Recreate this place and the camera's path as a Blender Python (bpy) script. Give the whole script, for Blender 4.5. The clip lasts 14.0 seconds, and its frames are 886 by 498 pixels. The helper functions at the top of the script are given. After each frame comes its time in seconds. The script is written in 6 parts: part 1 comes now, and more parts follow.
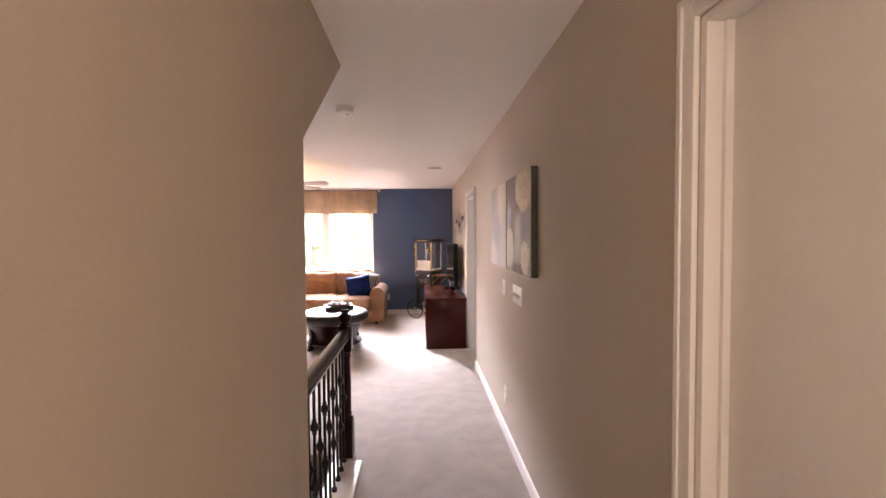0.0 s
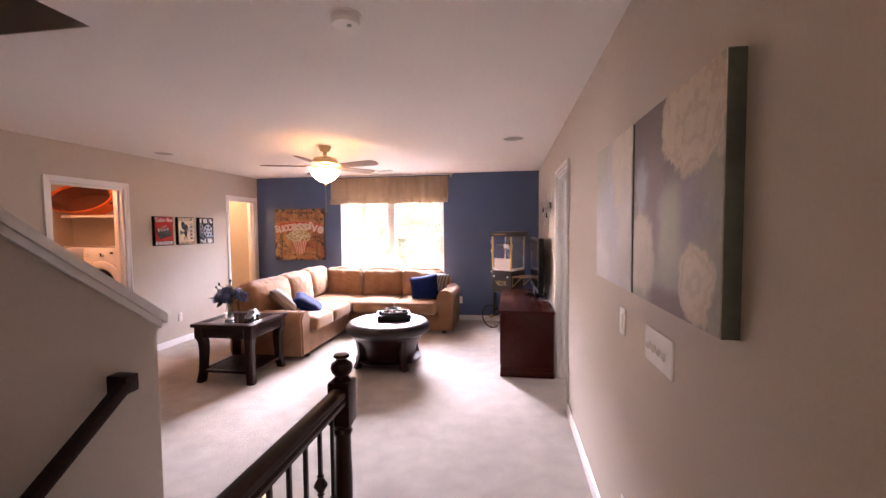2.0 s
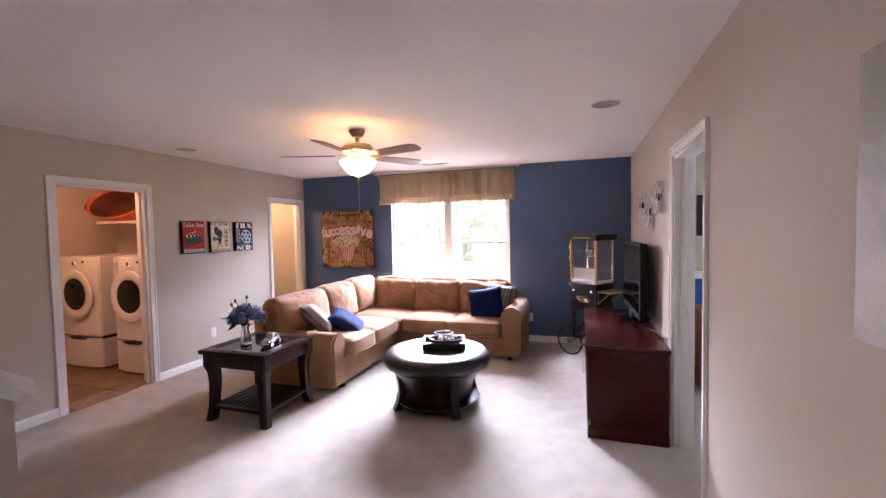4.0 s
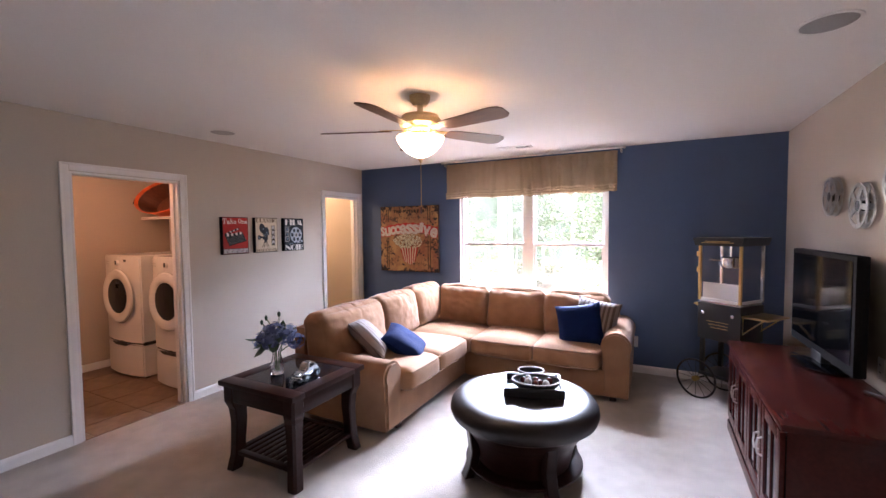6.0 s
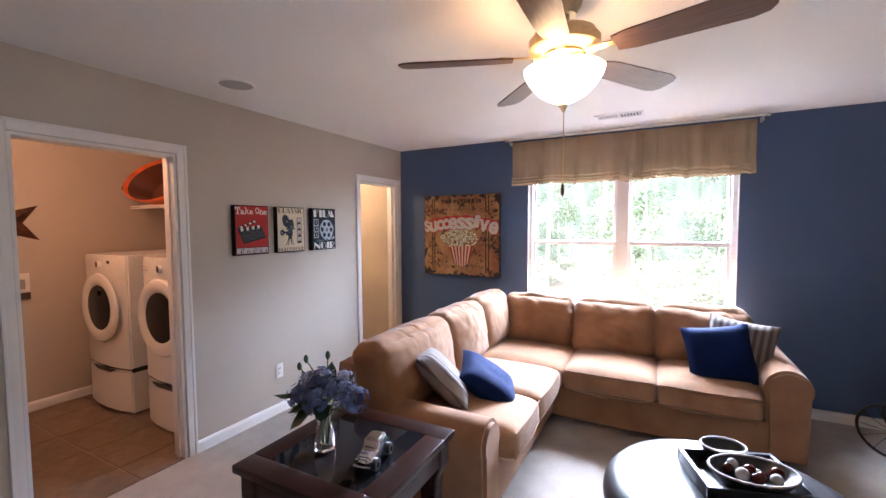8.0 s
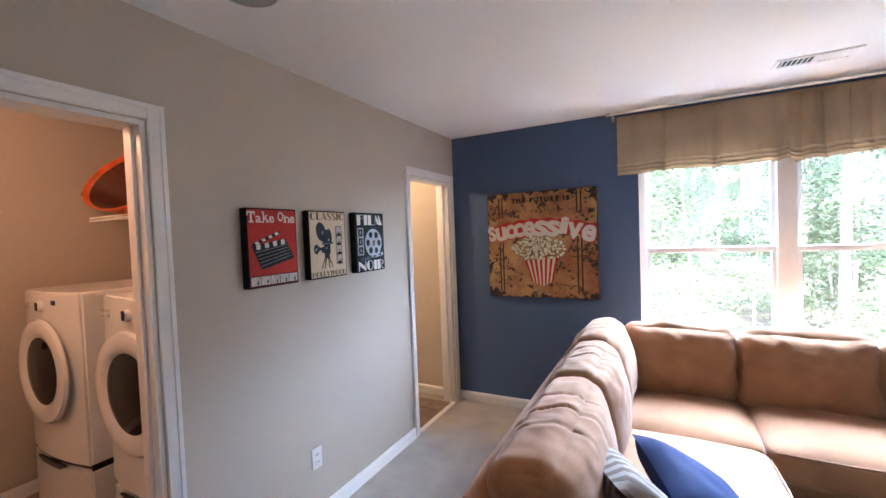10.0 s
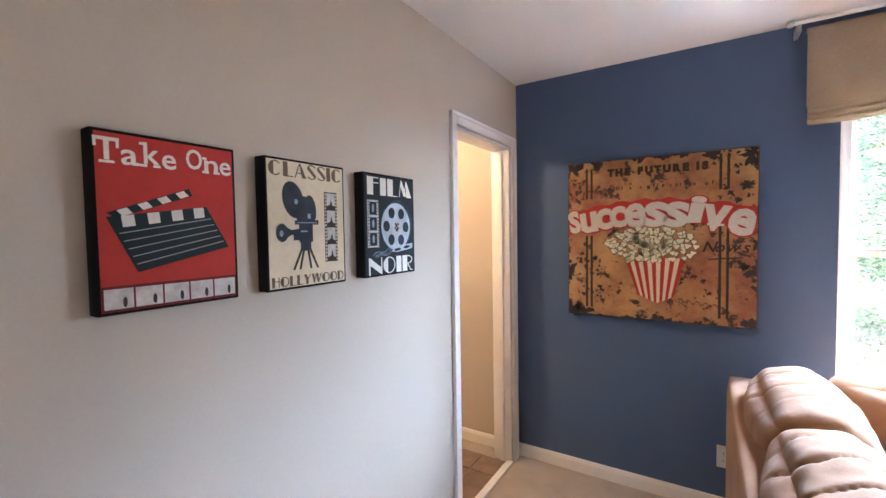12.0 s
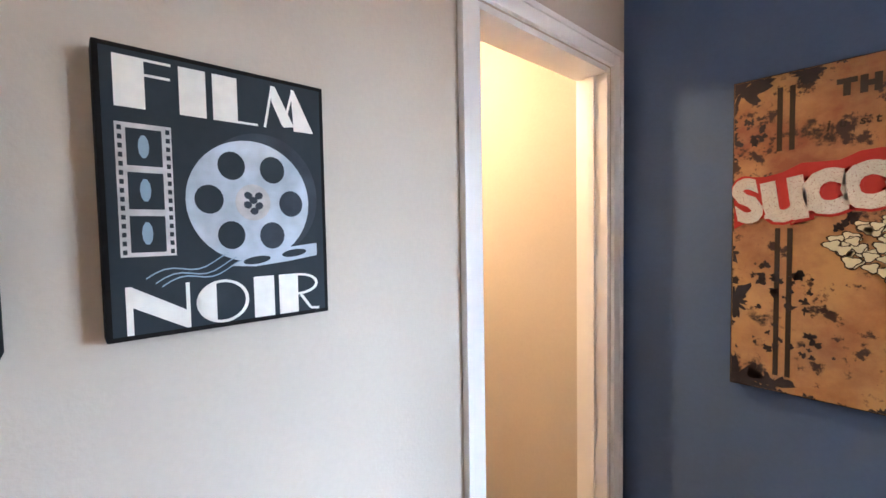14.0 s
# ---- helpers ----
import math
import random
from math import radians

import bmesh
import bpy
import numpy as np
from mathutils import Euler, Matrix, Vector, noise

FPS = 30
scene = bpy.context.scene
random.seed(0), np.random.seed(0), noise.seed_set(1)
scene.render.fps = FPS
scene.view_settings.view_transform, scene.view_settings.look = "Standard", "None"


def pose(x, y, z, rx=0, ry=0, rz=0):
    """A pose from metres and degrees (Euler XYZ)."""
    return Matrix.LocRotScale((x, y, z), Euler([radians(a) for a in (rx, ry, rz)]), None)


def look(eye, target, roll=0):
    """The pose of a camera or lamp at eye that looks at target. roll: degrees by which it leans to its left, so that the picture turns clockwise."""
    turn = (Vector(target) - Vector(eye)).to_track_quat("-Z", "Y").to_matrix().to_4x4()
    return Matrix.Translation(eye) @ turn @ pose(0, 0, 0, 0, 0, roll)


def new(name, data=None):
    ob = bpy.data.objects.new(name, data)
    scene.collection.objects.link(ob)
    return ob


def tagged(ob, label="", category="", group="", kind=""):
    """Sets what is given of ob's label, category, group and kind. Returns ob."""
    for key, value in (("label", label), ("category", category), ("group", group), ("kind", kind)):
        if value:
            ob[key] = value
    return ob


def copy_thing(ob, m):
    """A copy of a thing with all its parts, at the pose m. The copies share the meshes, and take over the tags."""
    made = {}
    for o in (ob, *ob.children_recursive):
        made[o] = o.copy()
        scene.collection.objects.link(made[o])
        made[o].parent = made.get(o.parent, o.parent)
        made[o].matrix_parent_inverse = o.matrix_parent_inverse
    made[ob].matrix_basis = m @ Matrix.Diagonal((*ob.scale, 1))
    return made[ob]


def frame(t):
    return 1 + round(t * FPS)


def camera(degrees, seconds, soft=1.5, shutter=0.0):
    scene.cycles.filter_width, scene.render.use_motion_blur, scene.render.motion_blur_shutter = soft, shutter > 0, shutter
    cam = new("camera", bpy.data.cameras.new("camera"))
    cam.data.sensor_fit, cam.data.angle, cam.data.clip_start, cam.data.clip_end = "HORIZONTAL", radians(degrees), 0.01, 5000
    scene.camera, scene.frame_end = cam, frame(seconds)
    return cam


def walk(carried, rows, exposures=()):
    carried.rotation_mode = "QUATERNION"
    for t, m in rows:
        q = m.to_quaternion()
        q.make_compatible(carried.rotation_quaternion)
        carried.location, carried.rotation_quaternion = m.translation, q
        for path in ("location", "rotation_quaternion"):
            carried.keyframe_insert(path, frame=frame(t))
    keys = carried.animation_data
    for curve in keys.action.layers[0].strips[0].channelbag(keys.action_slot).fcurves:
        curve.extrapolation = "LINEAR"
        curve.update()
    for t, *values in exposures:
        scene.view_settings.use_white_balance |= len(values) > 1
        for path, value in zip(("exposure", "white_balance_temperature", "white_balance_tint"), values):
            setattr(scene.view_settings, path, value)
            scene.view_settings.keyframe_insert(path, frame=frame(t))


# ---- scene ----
cam = camera(93.6, 14.0)
# seconds, stops, kelvin, tint
EXPOSURES = [
    (0.0, 4.62, 7050, 30),
    (1.0, 4.42, 7150, 38),
    (2.0, 4.36, 6900, 38),
    (3.0, 4.3, 6500, 35),
    (5.5, 3.92, 5950, 26),
    (7.0, 3.92, 5850, 22),
    (9.5, 3.98, 5500, 13),
    (11.0, 4.05, 5400, 11),
    (12.5, 4.56, 5450, 10),
    (14.0, 4.57, 5500, 9),
]
PATH = [
    (0, (0.462, -0.299, 1.53), (0.574, 1.697, 1.464), -0.4),
    (0.5, (0.519, -0.003, 1.543), (0.515, 1.996, 1.478), -0.6),
    (1, (0.607, 0.362, 1.541), (0.483, 2.357, 1.471), -0.4),
    (1.5, (0.611, 0.678, 1.538), (0.409, 2.666, 1.448), -0.5),
    (2, (0.62, 0.988, 1.536), (0.312, 2.961, 1.435), -0.5),
    (2.5, (0.61, 1.271, 1.537), (0.188, 3.223, 1.434), -0.4),
    (3, (0.569, 1.544, 1.532), (0.086, 3.481, 1.426), -0.4),
    (3.2, (0.557, 1.652, 1.532), (0.054, 3.585, 1.429), -0.6),
    (5.5, (0.201, 2.74, 1.577), (-0.67, 4.538, 1.495), -0.9),
    (6, (0.022, 2.941, 1.57), (-0.886, 4.721, 1.475), -0.6),
    (6.5, (-0.19, 3.125, 1.563), (-1.133, 4.886, 1.452), 0.1),
    (7, (-0.442, 3.295, 1.563), (-1.394, 5.05, 1.438), 0.4),
    (9.5, (-1.851, 4.127, 1.551), (-2.754, 5.91, 1.466), -2.0),
    (10, (-2.103, 4.332, 1.557), (-3.025, 6.105, 1.488), -2.2),
    (10.5, (-2.29, 4.564, 1.535), (-3.243, 6.322, 1.476), -2.3),
    (11, (-2.451, 4.781, 1.521), (-3.44, 6.519, 1.468), -2.1),
    (11.5, (-2.622, 5.012, 1.507), (-3.633, 6.736, 1.444), -1.3),
    (12, (-2.748, 5.272, 1.498), (-3.816, 6.961, 1.417), -0.9),
    (12.5, (-2.873, 5.538, 1.487), (-3.998, 7.189, 1.388), -0.8),
    (13, (-2.958, 5.826, 1.465), (-4.183, 7.405, 1.391), -1.2),
    (13.5, (-3.029, 6.094, 1.455), (-4.381, 7.566, 1.392), -1.3),
    (14, (-3.099, 6.326, 1.475), (-4.588, 7.658, 1.383), -1.0),
]
walk(cam, [(t, look(eye, target, roll)) for t, eye, target, roll in PATH], EXPOSURES)

# ---- world and large lights ----
world = bpy.data.worlds.new("sky")
scene.world = world
world.use_nodes = True
wn = world.node_tree.nodes
sky = wn.new("ShaderNodeTexSky")
sky.sky_type, sky.sun_disc = "NISHITA", False
sky.sun_elevation, sky.sun_rotation = radians(47), radians(200)
wn["Background"].inputs["Strength"].default_value = 0.15
world.node_tree.links.new(sky.outputs[0], wn["Background"].inputs[0])


def lamp(name, kind, energy, color, m, size=0.1, size_y=None):
    d = bpy.data.lights.new(name, kind)
    d.energy, d.color = energy, color
    if kind == "AREA":
        d.shape, d.size, d.size_y = "RECTANGLE", size, size_y or size
    elif kind == "SUN":
        d.angle = size
    else:
        d.shadow_soft_size = size
    ob = new(name, d)
    ob.matrix_world = m
    return ob


lamp("sun", "SUN", 3.0, (1.0, 0.95, 0.88), look((3, -6, 11), (1.6, 4.0, 0)), radians(8))
# added area lamps stand in for sky light through the window, above sightlines
lamp("window_sky_stand_in", "AREA", 75, (0.80, 0.90, 1.0), look((-1.335, 8.75, 2.75), (-1.3, 5.6, 0.2)), 2.2, 0.9)
lamp("open_sky_stand_in", "AREA", 1150, (0.80, 0.90, 1.0), look((-2.5, 15.5, 5.3), (-1.3, 6.0, 0.9)), 7.5, 3.2)
# two more added lamps, beside the sightlines, brighten the west and hall walls
lamp("side_sky_stand_in", "AREA", 55, (0.84, 0.92, 1.0), look((4.2, 10.8, 3.0), (-2.2, 7.4, 1.1)), 2.6, 2.6)
lamp("west_sky_stand_in", "AREA", 33, (1.0, 0.94, 0.86), look((-5.3, 13.2, 1.9), (1.1, 2.6, 1.5)), 0.8, 2.2)
for k in range(3):
    lamp("fan_lamp", "POINT", 0.42, (1.0, 0.54, 0.18), pose(-1.36 + 0.02 * math.cos(0.6 + 2.094 * k), 5.34 + 0.02 * math.sin(0.6 + 2.094 * k), 2.135), 0.03)
lamp("laundry_lamp", "POINT", 1.9, (1.0, 0.50, 0.24), pose(-4.5, 4.75, 2.3), 0.1)
lamp("bath_lamp", "POINT", 3.0, (1.0, 0.65, 0.34), pose(-4.75, 7.1, 2.25), 0.1)
# unseen fill lamps added to brighten the side room, hall door and hall wall
lamp("side_room_fill_light", "AREA", 2.2, (0.9, 0.95, 1.0), look((3.4, 5.6, 1.5), (1.3, 5.0, 1.3)), 1.0, 1.2)
lamp("hall_door_fill_light", "AREA", 0.27, (1.0, 0.88, 0.68), look((0.10, -0.95, 1.5), (1.11, 0.05, 1.35)), 0.35, 1.3)
lamp("hall_wall_fill_light", "AREA", 0.92, (1.0, 0.86, 0.66), look((1.0, -1.5, 1.6), (0.05, 0.6, 1.3)), 0.4, 1.2)


# ---- materials ----
def material(name, color, rough=0.6, metal=0.0, grain=0.0, scale=40.0, bump=0.0, stain=0.0, stain_scale=2.0, sheen=0.0, spec=0.5, coat=0.0, stretch=None):
    """Principled surface: base colour varied at two scales (grain and stain), with fine relief."""
    m = bpy.data.materials.new(name)
    m.use_nodes = True
    t = m.node_tree
    n, l = t.nodes, t.links
    b = n["Principled BSDF"]
    b.inputs["Roughness"].default_value, b.inputs["Metallic"].default_value = rough, metal
    b.inputs["Base Color"].default_value = (*color, 1)
    b.inputs["Specular IOR Level"].default_value = spec
    b.inputs["Sheen Weight"].default_value = sheen
    b.inputs["Coat Weight"].default_value = coat
    tc = n.new("ShaderNodeTexCoord")
    mp = n.new("ShaderNodeMapping")
    l.new(tc.outputs["Object"], mp.inputs[0])
    if stretch:
        mp.inputs["Scale"].default_value = stretch
    if grain or stain:
        fac = []
        for amount, sc in ((grain, scale), (stain, stain_scale)):
            no = n.new("ShaderNodeTexNoise")
            no.inputs["Scale"].default_value, no.inputs["Detail"].default_value = sc, 4.0
            l.new(mp.outputs[0], no.inputs["Vector"])
            ra = n.new("ShaderNodeMapRange")
            ra.inputs["From Min"].default_value, ra.inputs["From Max"].default_value = 0.3, 0.7
            ra.inputs["To Min"].default_value, ra.inputs["To Max"].default_value = 1 - amount, 1 + amount
            l.new(no.outputs["Fac"], ra.inputs["Value"])
            fac.append(ra.outputs[0])
        mu = n.new("ShaderNodeMath")
        mu.operation = "MULTIPLY"
        l.new(fac[0], mu.inputs[0]), l.new(fac[1], mu.inputs[1])
        mx = n.new("ShaderNodeVectorMath")
        mx.operation = "SCALE"
        mx.inputs[0].default_value = color
        l.new(mu.outputs[0], mx.inputs["Scale"])
        l.new(mx.outputs[0], b.inputs["Base Color"])
    if bump:
        no = n.new("ShaderNodeTexNoise")
        no.inputs["Scale"].default_value, no.inputs["Detail"].default_value = scale * 1.5, 3.0
        l.new(mp.outputs[0], no.inputs["Vector"])
        bu = n.new("ShaderNodeBump")
        bu.inputs["Strength"].default_value, bu.inputs["Distance"].default_value = bump, 0.01
        l.new(no.outputs["Fac"], bu.inputs["Height"])
        l.new(bu.outputs[0], b.inputs["Normal"])
    return m


M_WALL = material("tan_wall_paint", (0.50, 0.435, 0.362), 0.75, grain=0.02, scale=90, bump=0.06, stain=0.03, stain_scale=1.3)
M_BLUE = material("blue_wall_paint", (0.072, 0.116, 0.222), 0.7, grain=0.03, scale=90, bump=0.06, stain=0.04, stain_scale=1.5)
M_CEIL = material("ceiling_paint", (0.80, 0.775, 0.75), 0.85, grain=0.02, scale=120, bump=0.08, stain=0.015, stain_scale=0.8)
M_TRIM = material("white_trim_paint", (0.80, 0.78, 0.76), 0.38, grain=0.015, scale=30, bump=0.02, stain=0.02)
M_CARPET = material("beige_carpet", (0.52, 0.46, 0.405), 0.95, grain=0.16, scale=260, bump=0.9, stain=0.11, stain_scale=6.0, sheen=0.12, spec=0.1)
M_SOFA = material("tan_suede", (0.285, 0.150, 0.078), 0.85, grain=0.06, scale=180, bump=0.10, stain=0.16, stain_scale=5.0, sheen=0.15, spec=0.15)
M_PIPE = material("tan_piping", (0.24, 0.13, 0.066), 0.8, grain=0.06, scale=180)
M_ESPRESSO = material("espresso_wood", (0.022, 0.0075, 0.0055), 0.32, grain=0.3, scale=14, stain=0.15, bump=0.03, spec=0.18, stretch=(1, 6, 6))
M_CHERRY = material("cherry_wood", (0.046, 0.0085, 0.006), 0.24, grain=0.15, scale=5, stain=0.10, spec=0.16, stretch=(10, 1, 10))
M_LEATHER = material("dark_brown_leather", (0.011, 0.007, 0.007), 0.40, grain=0.2, scale=120, bump=0.12, stain=0.1, spec=0.5)
M_BLACK = material("black_lacquer", (0.012, 0.012, 0.013), 0.35, grain=0.1, scale=40, stain=0.1)
M_MATTE = material("matte_black_paint", (0.010, 0.009, 0.009), 0.8, grain=0.15, scale=40, stain=0.1, spec=0.12)
M_SCREEN = material("tv_screen_glass", (0.003, 0.003, 0.004), 0.08, spec=0.18)
M_IRON = material("black_iron", (0.015, 0.011, 0.010), 0.42, metal=0.3, grain=0.15, scale=60)
M_BRASS = material("brushed_brass", (0.62, 0.42, 0.17), 0.30, metal=1.0, grain=0.1, scale=80)
M_NICKEL = material("antique_brass", (0.55, 0.42, 0.25), 0.35, metal=0.65, grain=0.08, scale=60)
M_CHROME = material("chrome", (0.75, 0.75, 0.76), 0.12, metal=1.0)
M_PEWTER = material("weathered_pewter", (0.52, 0.50, 0.47), 0.28, metal=0.85, grain=0.25, scale=40, stain=0.2)
M_BURLAP = material("burlap_cloth", (0.44, 0.33, 0.225), 0.95, grain=0.22, scale=300, bump=0.5, stain=0.08, stain_scale=6, spec=0.1)
cloth_nodes, cloth_links = M_BURLAP.node_tree.nodes, M_BURLAP.node_tree.links
seep, blend = cloth_nodes.new("ShaderNodeBsdfTranslucent"), cloth_nodes.new("ShaderNodeMixShader")
seep.inputs[0].default_value, blend.inputs[0].default_value = (0.46, 0.33, 0.21, 1), 0.30
cloth_links.new(cloth_nodes["Principled BSDF"].outputs[0], blend.inputs[1])
cloth_links.new(seep.outputs[0], blend.inputs[2])
cloth_links.new(blend.outputs[0], cloth_nodes["Material Output"].inputs[0])
M_BLUECLOTH = material("royal_blue_cloth", (0.004, 0.013, 0.062), 0.85, grain=0.12, scale=160, bump=0.25, stain=0.12, stain_scale=8, spec=0.1)
M_WHITE = material("white_enamel", (0.80, 0.79, 0.78), 0.22, grain=0.01, scale=20, stain=0.015, coat=0.2)
M_PLASTIC = material("white_plastic", (0.78, 0.76, 0.73), 0.4, grain=0.01, scale=30, stain=0.01)
M_GREY = material("grey_grille", (0.38, 0.37, 0.36), 0.6, grain=0.1, scale=200)
M_DARKGLASS = material("smoked_glass", (0.008, 0.008, 0.010), 0.05, spec=0.30)
M_BLADE = material("walnut_blade", (0.12, 0.060, 0.038), 0.4, grain=0.25, scale=12, stain=0.1, stretch=(1, 8, 8))
M_ORANGE = material("orange_vinyl", (0.72, 0.13, 0.02), 0.4, grain=0.05, scale=30, stain=0.15, stain_scale=6)
M_GROUND = material("forest_floor", (0.16, 0.13, 0.08), 0.95, grain=0.3, scale=3, stain=0.25, stain_scale=0.4)
M_BARK = material("pine_bark", (0.34, 0.29, 0.25), 0.9, grain=0.3, scale=12, bump=0.4, stain=0.2, stretch=(1, 1, 0.2))
# wall paint darkened in the colour for the unlit stair shaft and soffit
M_STAIR_SHADE = material("shaded_stair_shaft_paint", (0.30, 0.22, 0.17), 0.8, grain=0.02, scale=90, stain=0.03)


def glass(name, color=(1, 1, 1), rough=0.0):
    m = bpy.data.materials.new(name)
    m.use_nodes = True
    b = m.node_tree.nodes["Principled BSDF"]
    b.inputs["Base Color"].default_value = (*color, 1)
    b.inputs["Transmission Weight"].default_value, b.inputs["Roughness"].default_value, b.inputs["IOR"].default_value = 1.0, rough, 1.45
    return m


M_GLASS = glass("clear_glass")


def pane_material():
    """Thin flat glass: lets light straight through, with a faint gloss."""
    m = bpy.data.materials.new("thin_pane")
    m.use_nodes = True
    n, l = m.node_tree.nodes, m.node_tree.links
    tr, gl, mx = n.new("ShaderNodeBsdfTransparent"), n.new("ShaderNodeBsdfGlossy"), n.new("ShaderNodeMixShader")
    gl.inputs["Roughness"].default_value, mx.inputs[0].default_value = 0.02, 0.03
    l.new(tr.outputs[0], mx.inputs[1]), l.new(gl.outputs[0], mx.inputs[2])
    l.new(mx.outputs[0], n["Material Output"].inputs[0])
    return m


M_PANE = pane_material()


def glow(name, color, strength):
    m = bpy.data.materials.new(name)
    m.use_nodes = True
    b = m.node_tree.nodes["Principled BSDF"]
    b.inputs["Base Color"].default_value = (0.9, 0.88, 0.84, 1)
    b.inputs["Roughness"].default_value = 0.35
    b.inputs["Emission Color"].default_value, b.inputs["Emission Strength"].default_value = (*color, 1), strength
    return m


M_BOWL = glow("lit_frosted_glass", (1.0, 0.68, 0.36), 1.15)


def stripes(name, a, b_, scale, axis="X"):
    m = material(name, a, 0.9, bump=0.2, scale=150)
    n, l = m.node_tree.nodes, m.node_tree.links
    tc, w, r = n.new("ShaderNodeTexCoord"), n.new("ShaderNodeTexWave"), n.new("ShaderNodeValToRGB")
    w.bands_direction = axis
    w.inputs["Scale"].default_value, w.inputs["Distortion"].default_value = scale, 0.15
    r.color_ramp.elements[0].position, r.color_ramp.elements[0].color = 0.42, (*a, 1)
    r.color_ramp.elements[1].position, r.color_ramp.elements[1].color = 0.56, (*b_, 1)
    l.new(tc.outputs["Object"], w.inputs["Vector"]), l.new(w.outputs["Fac"], r.inputs[0])
    l.new(r.outputs[0], n["Principled BSDF"].inputs["Base Color"])
    return m


M_STRIPE = stripes("striped_cushion_cloth", (0.095, 0.068, 0.056), (0.22, 0.19, 0.175), 7.5)


def tile_material(name, color):
    """Fired tile: each piece takes its own tone."""
    m = material(name, color, 0.4, grain=0.15, scale=14, stain=0.2, stain_scale=4, bump=0.05)
    n, l = m.node_tree.nodes, m.node_tree.links
    b = n["Principled BSDF"]
    src = b.inputs["Base Color"].links[0].from_socket
    oi, ra, mx = n.new("ShaderNodeObjectInfo"), n.new("ShaderNodeMapRange"), n.new("ShaderNodeVectorMath")
    mx.operation = "SCALE"
    ra.inputs["To Min"].default_value, ra.inputs["To Max"].default_value = 0.85, 1.15
    l.new(oi.outputs["Random"], ra.inputs["Value"])
    l.new(src, mx.inputs[0]), l.new(ra.outputs[0], mx.inputs["Scale"]), l.new(mx.outputs[0], b.inputs["Base Color"])
    return m


M_TILE = tile_material("brown_floor_tile", (0.20, 0.135, 0.092))
M_GROUT = material("pale_grout", (0.40, 0.34, 0.28), 0.9, grain=0.1, scale=60)


# ---- mesh helpers ----
def box(bm, x0, x1, y0, y1, z0, z1, bevel=0.0, seg=2):
    r = bmesh.ops.create_cube(bm, size=1.0)
    vs = r["verts"]
    bmesh.ops.scale(bm, vec=(x1 - x0, y1 - y0, z1 - z0), verts=vs)
    bmesh.ops.translate(bm, vec=((x0 + x1) / 2, (y0 + y1) / 2, (z0 + z1) / 2), verts=vs)
    if bevel:
        es = list({e for v in vs for e in v.link_edges})
        bmesh.ops.bevel(bm, geom=es, offset=bevel, segments=seg, affect="EDGES", profile=0.6)
    return bm


def boxes(*rows, bevel=0.0):
    bm = bmesh.new()
    for r in rows:
        box(bm, *r, bevel=bevel)
    return bm


def one(x0, x1, y0, y1, z0, z1, bevel=0.004, seg=2):
    return box(bmesh.new(), x0, x1, y0, y1, z0, z1, bevel, seg)


def lathe(profile, n=32, bm=None, m=None):
    """Turns (radius, height) pairs round the z axis."""
    bm = bm or bmesh.new()
    rings = []
    for r, z in profile:
        rings.append([bm.verts.new((max(r, 1e-4) * math.cos(2 * math.pi * i / n), max(r, 1e-4) * math.sin(2 * math.pi * i / n), z)) for i in range(n)])
    for a, b in zip(rings, rings[1:]):
        for i in range(n):
            bm.faces.new((a[i], a[(i + 1) % n], b[(i + 1) % n], b[i]))
    for ring, flip in ((rings[0], True), (rings[-1], False)) if profile[0] != profile[-1] else ():
        if (profile[0][0] if flip else profile[-1][0]) > 1e-3:
            bm.faces.new(list(reversed(ring)) if flip else ring)
    if m is not None:
        bmesh.ops.transform(bm, matrix=m, verts=[v for r in rings for v in r])
    return bm


def tube(points, radius, n=8, bm=None, closed=False):
    """A round bar along a list of points."""
    bm = bm or bmesh.new()
    pts = [Vector(p) for p in points]
    rings = []
    for i, p in enumerate(pts):
        a = pts[i - 1] if (i or closed) else p
        b = pts[(i + 1) % len(pts)] if (i + 1 < len(pts) or closed) else p
        d = (b - a).normalized()
        u = d.cross(Vector((0, 0, 1)))
        u = u.normalized() if u.length > 1e-3 else Vector((1, 0, 0))
        w = d.cross(u).normalized()
        r = radius[i] if isinstance(radius, (list, tuple)) else radius
        rings.append([bm.verts.new(p + r * (u * math.cos(2 * math.pi * k / n) + w * math.sin(2 * math.pi * k / n))) for k in range(n)])
    pairs = list(zip(rings, rings[1:])) + ([(rings[-1], rings[0])] if closed else [])
    for a, b in pairs:
        for k in range(n):
            bm.faces.new((a[k], a[(k + 1) % n], b[(k + 1) % n], b[k]))
    if not closed:
        bm.faces.new(list(reversed(rings[0]))), bm.faces.new(rings[-1])
    return bm


def prism(outline, lo, hi, axis="x"):
    """Extrudes a flat outline along an axis: for x the outline is (y, z), for y (x, z), for z (x, y)."""
    bm = bmesh.new()
    put = {"x": lambda a, b, c: (c, a, b), "y": lambda a, b, c: (a, c, b), "z": lambda a, b, c: (a, b, c)}[axis]
    low = [bm.verts.new(put(a, b, lo)) for a, b in outline]
    high = [bm.verts.new(put(a, b, hi)) for a, b in outline]
    k = len(outline)
    bm.faces.new(low), bm.faces.new(list(reversed(high)))
    for i in range(k):
        bm.faces.new((low[i], high[i], high[(i + 1) % k], low[(i + 1) % k]))
    bmesh.ops.recalc_face_normals(bm, faces=bm.faces)
    return bm


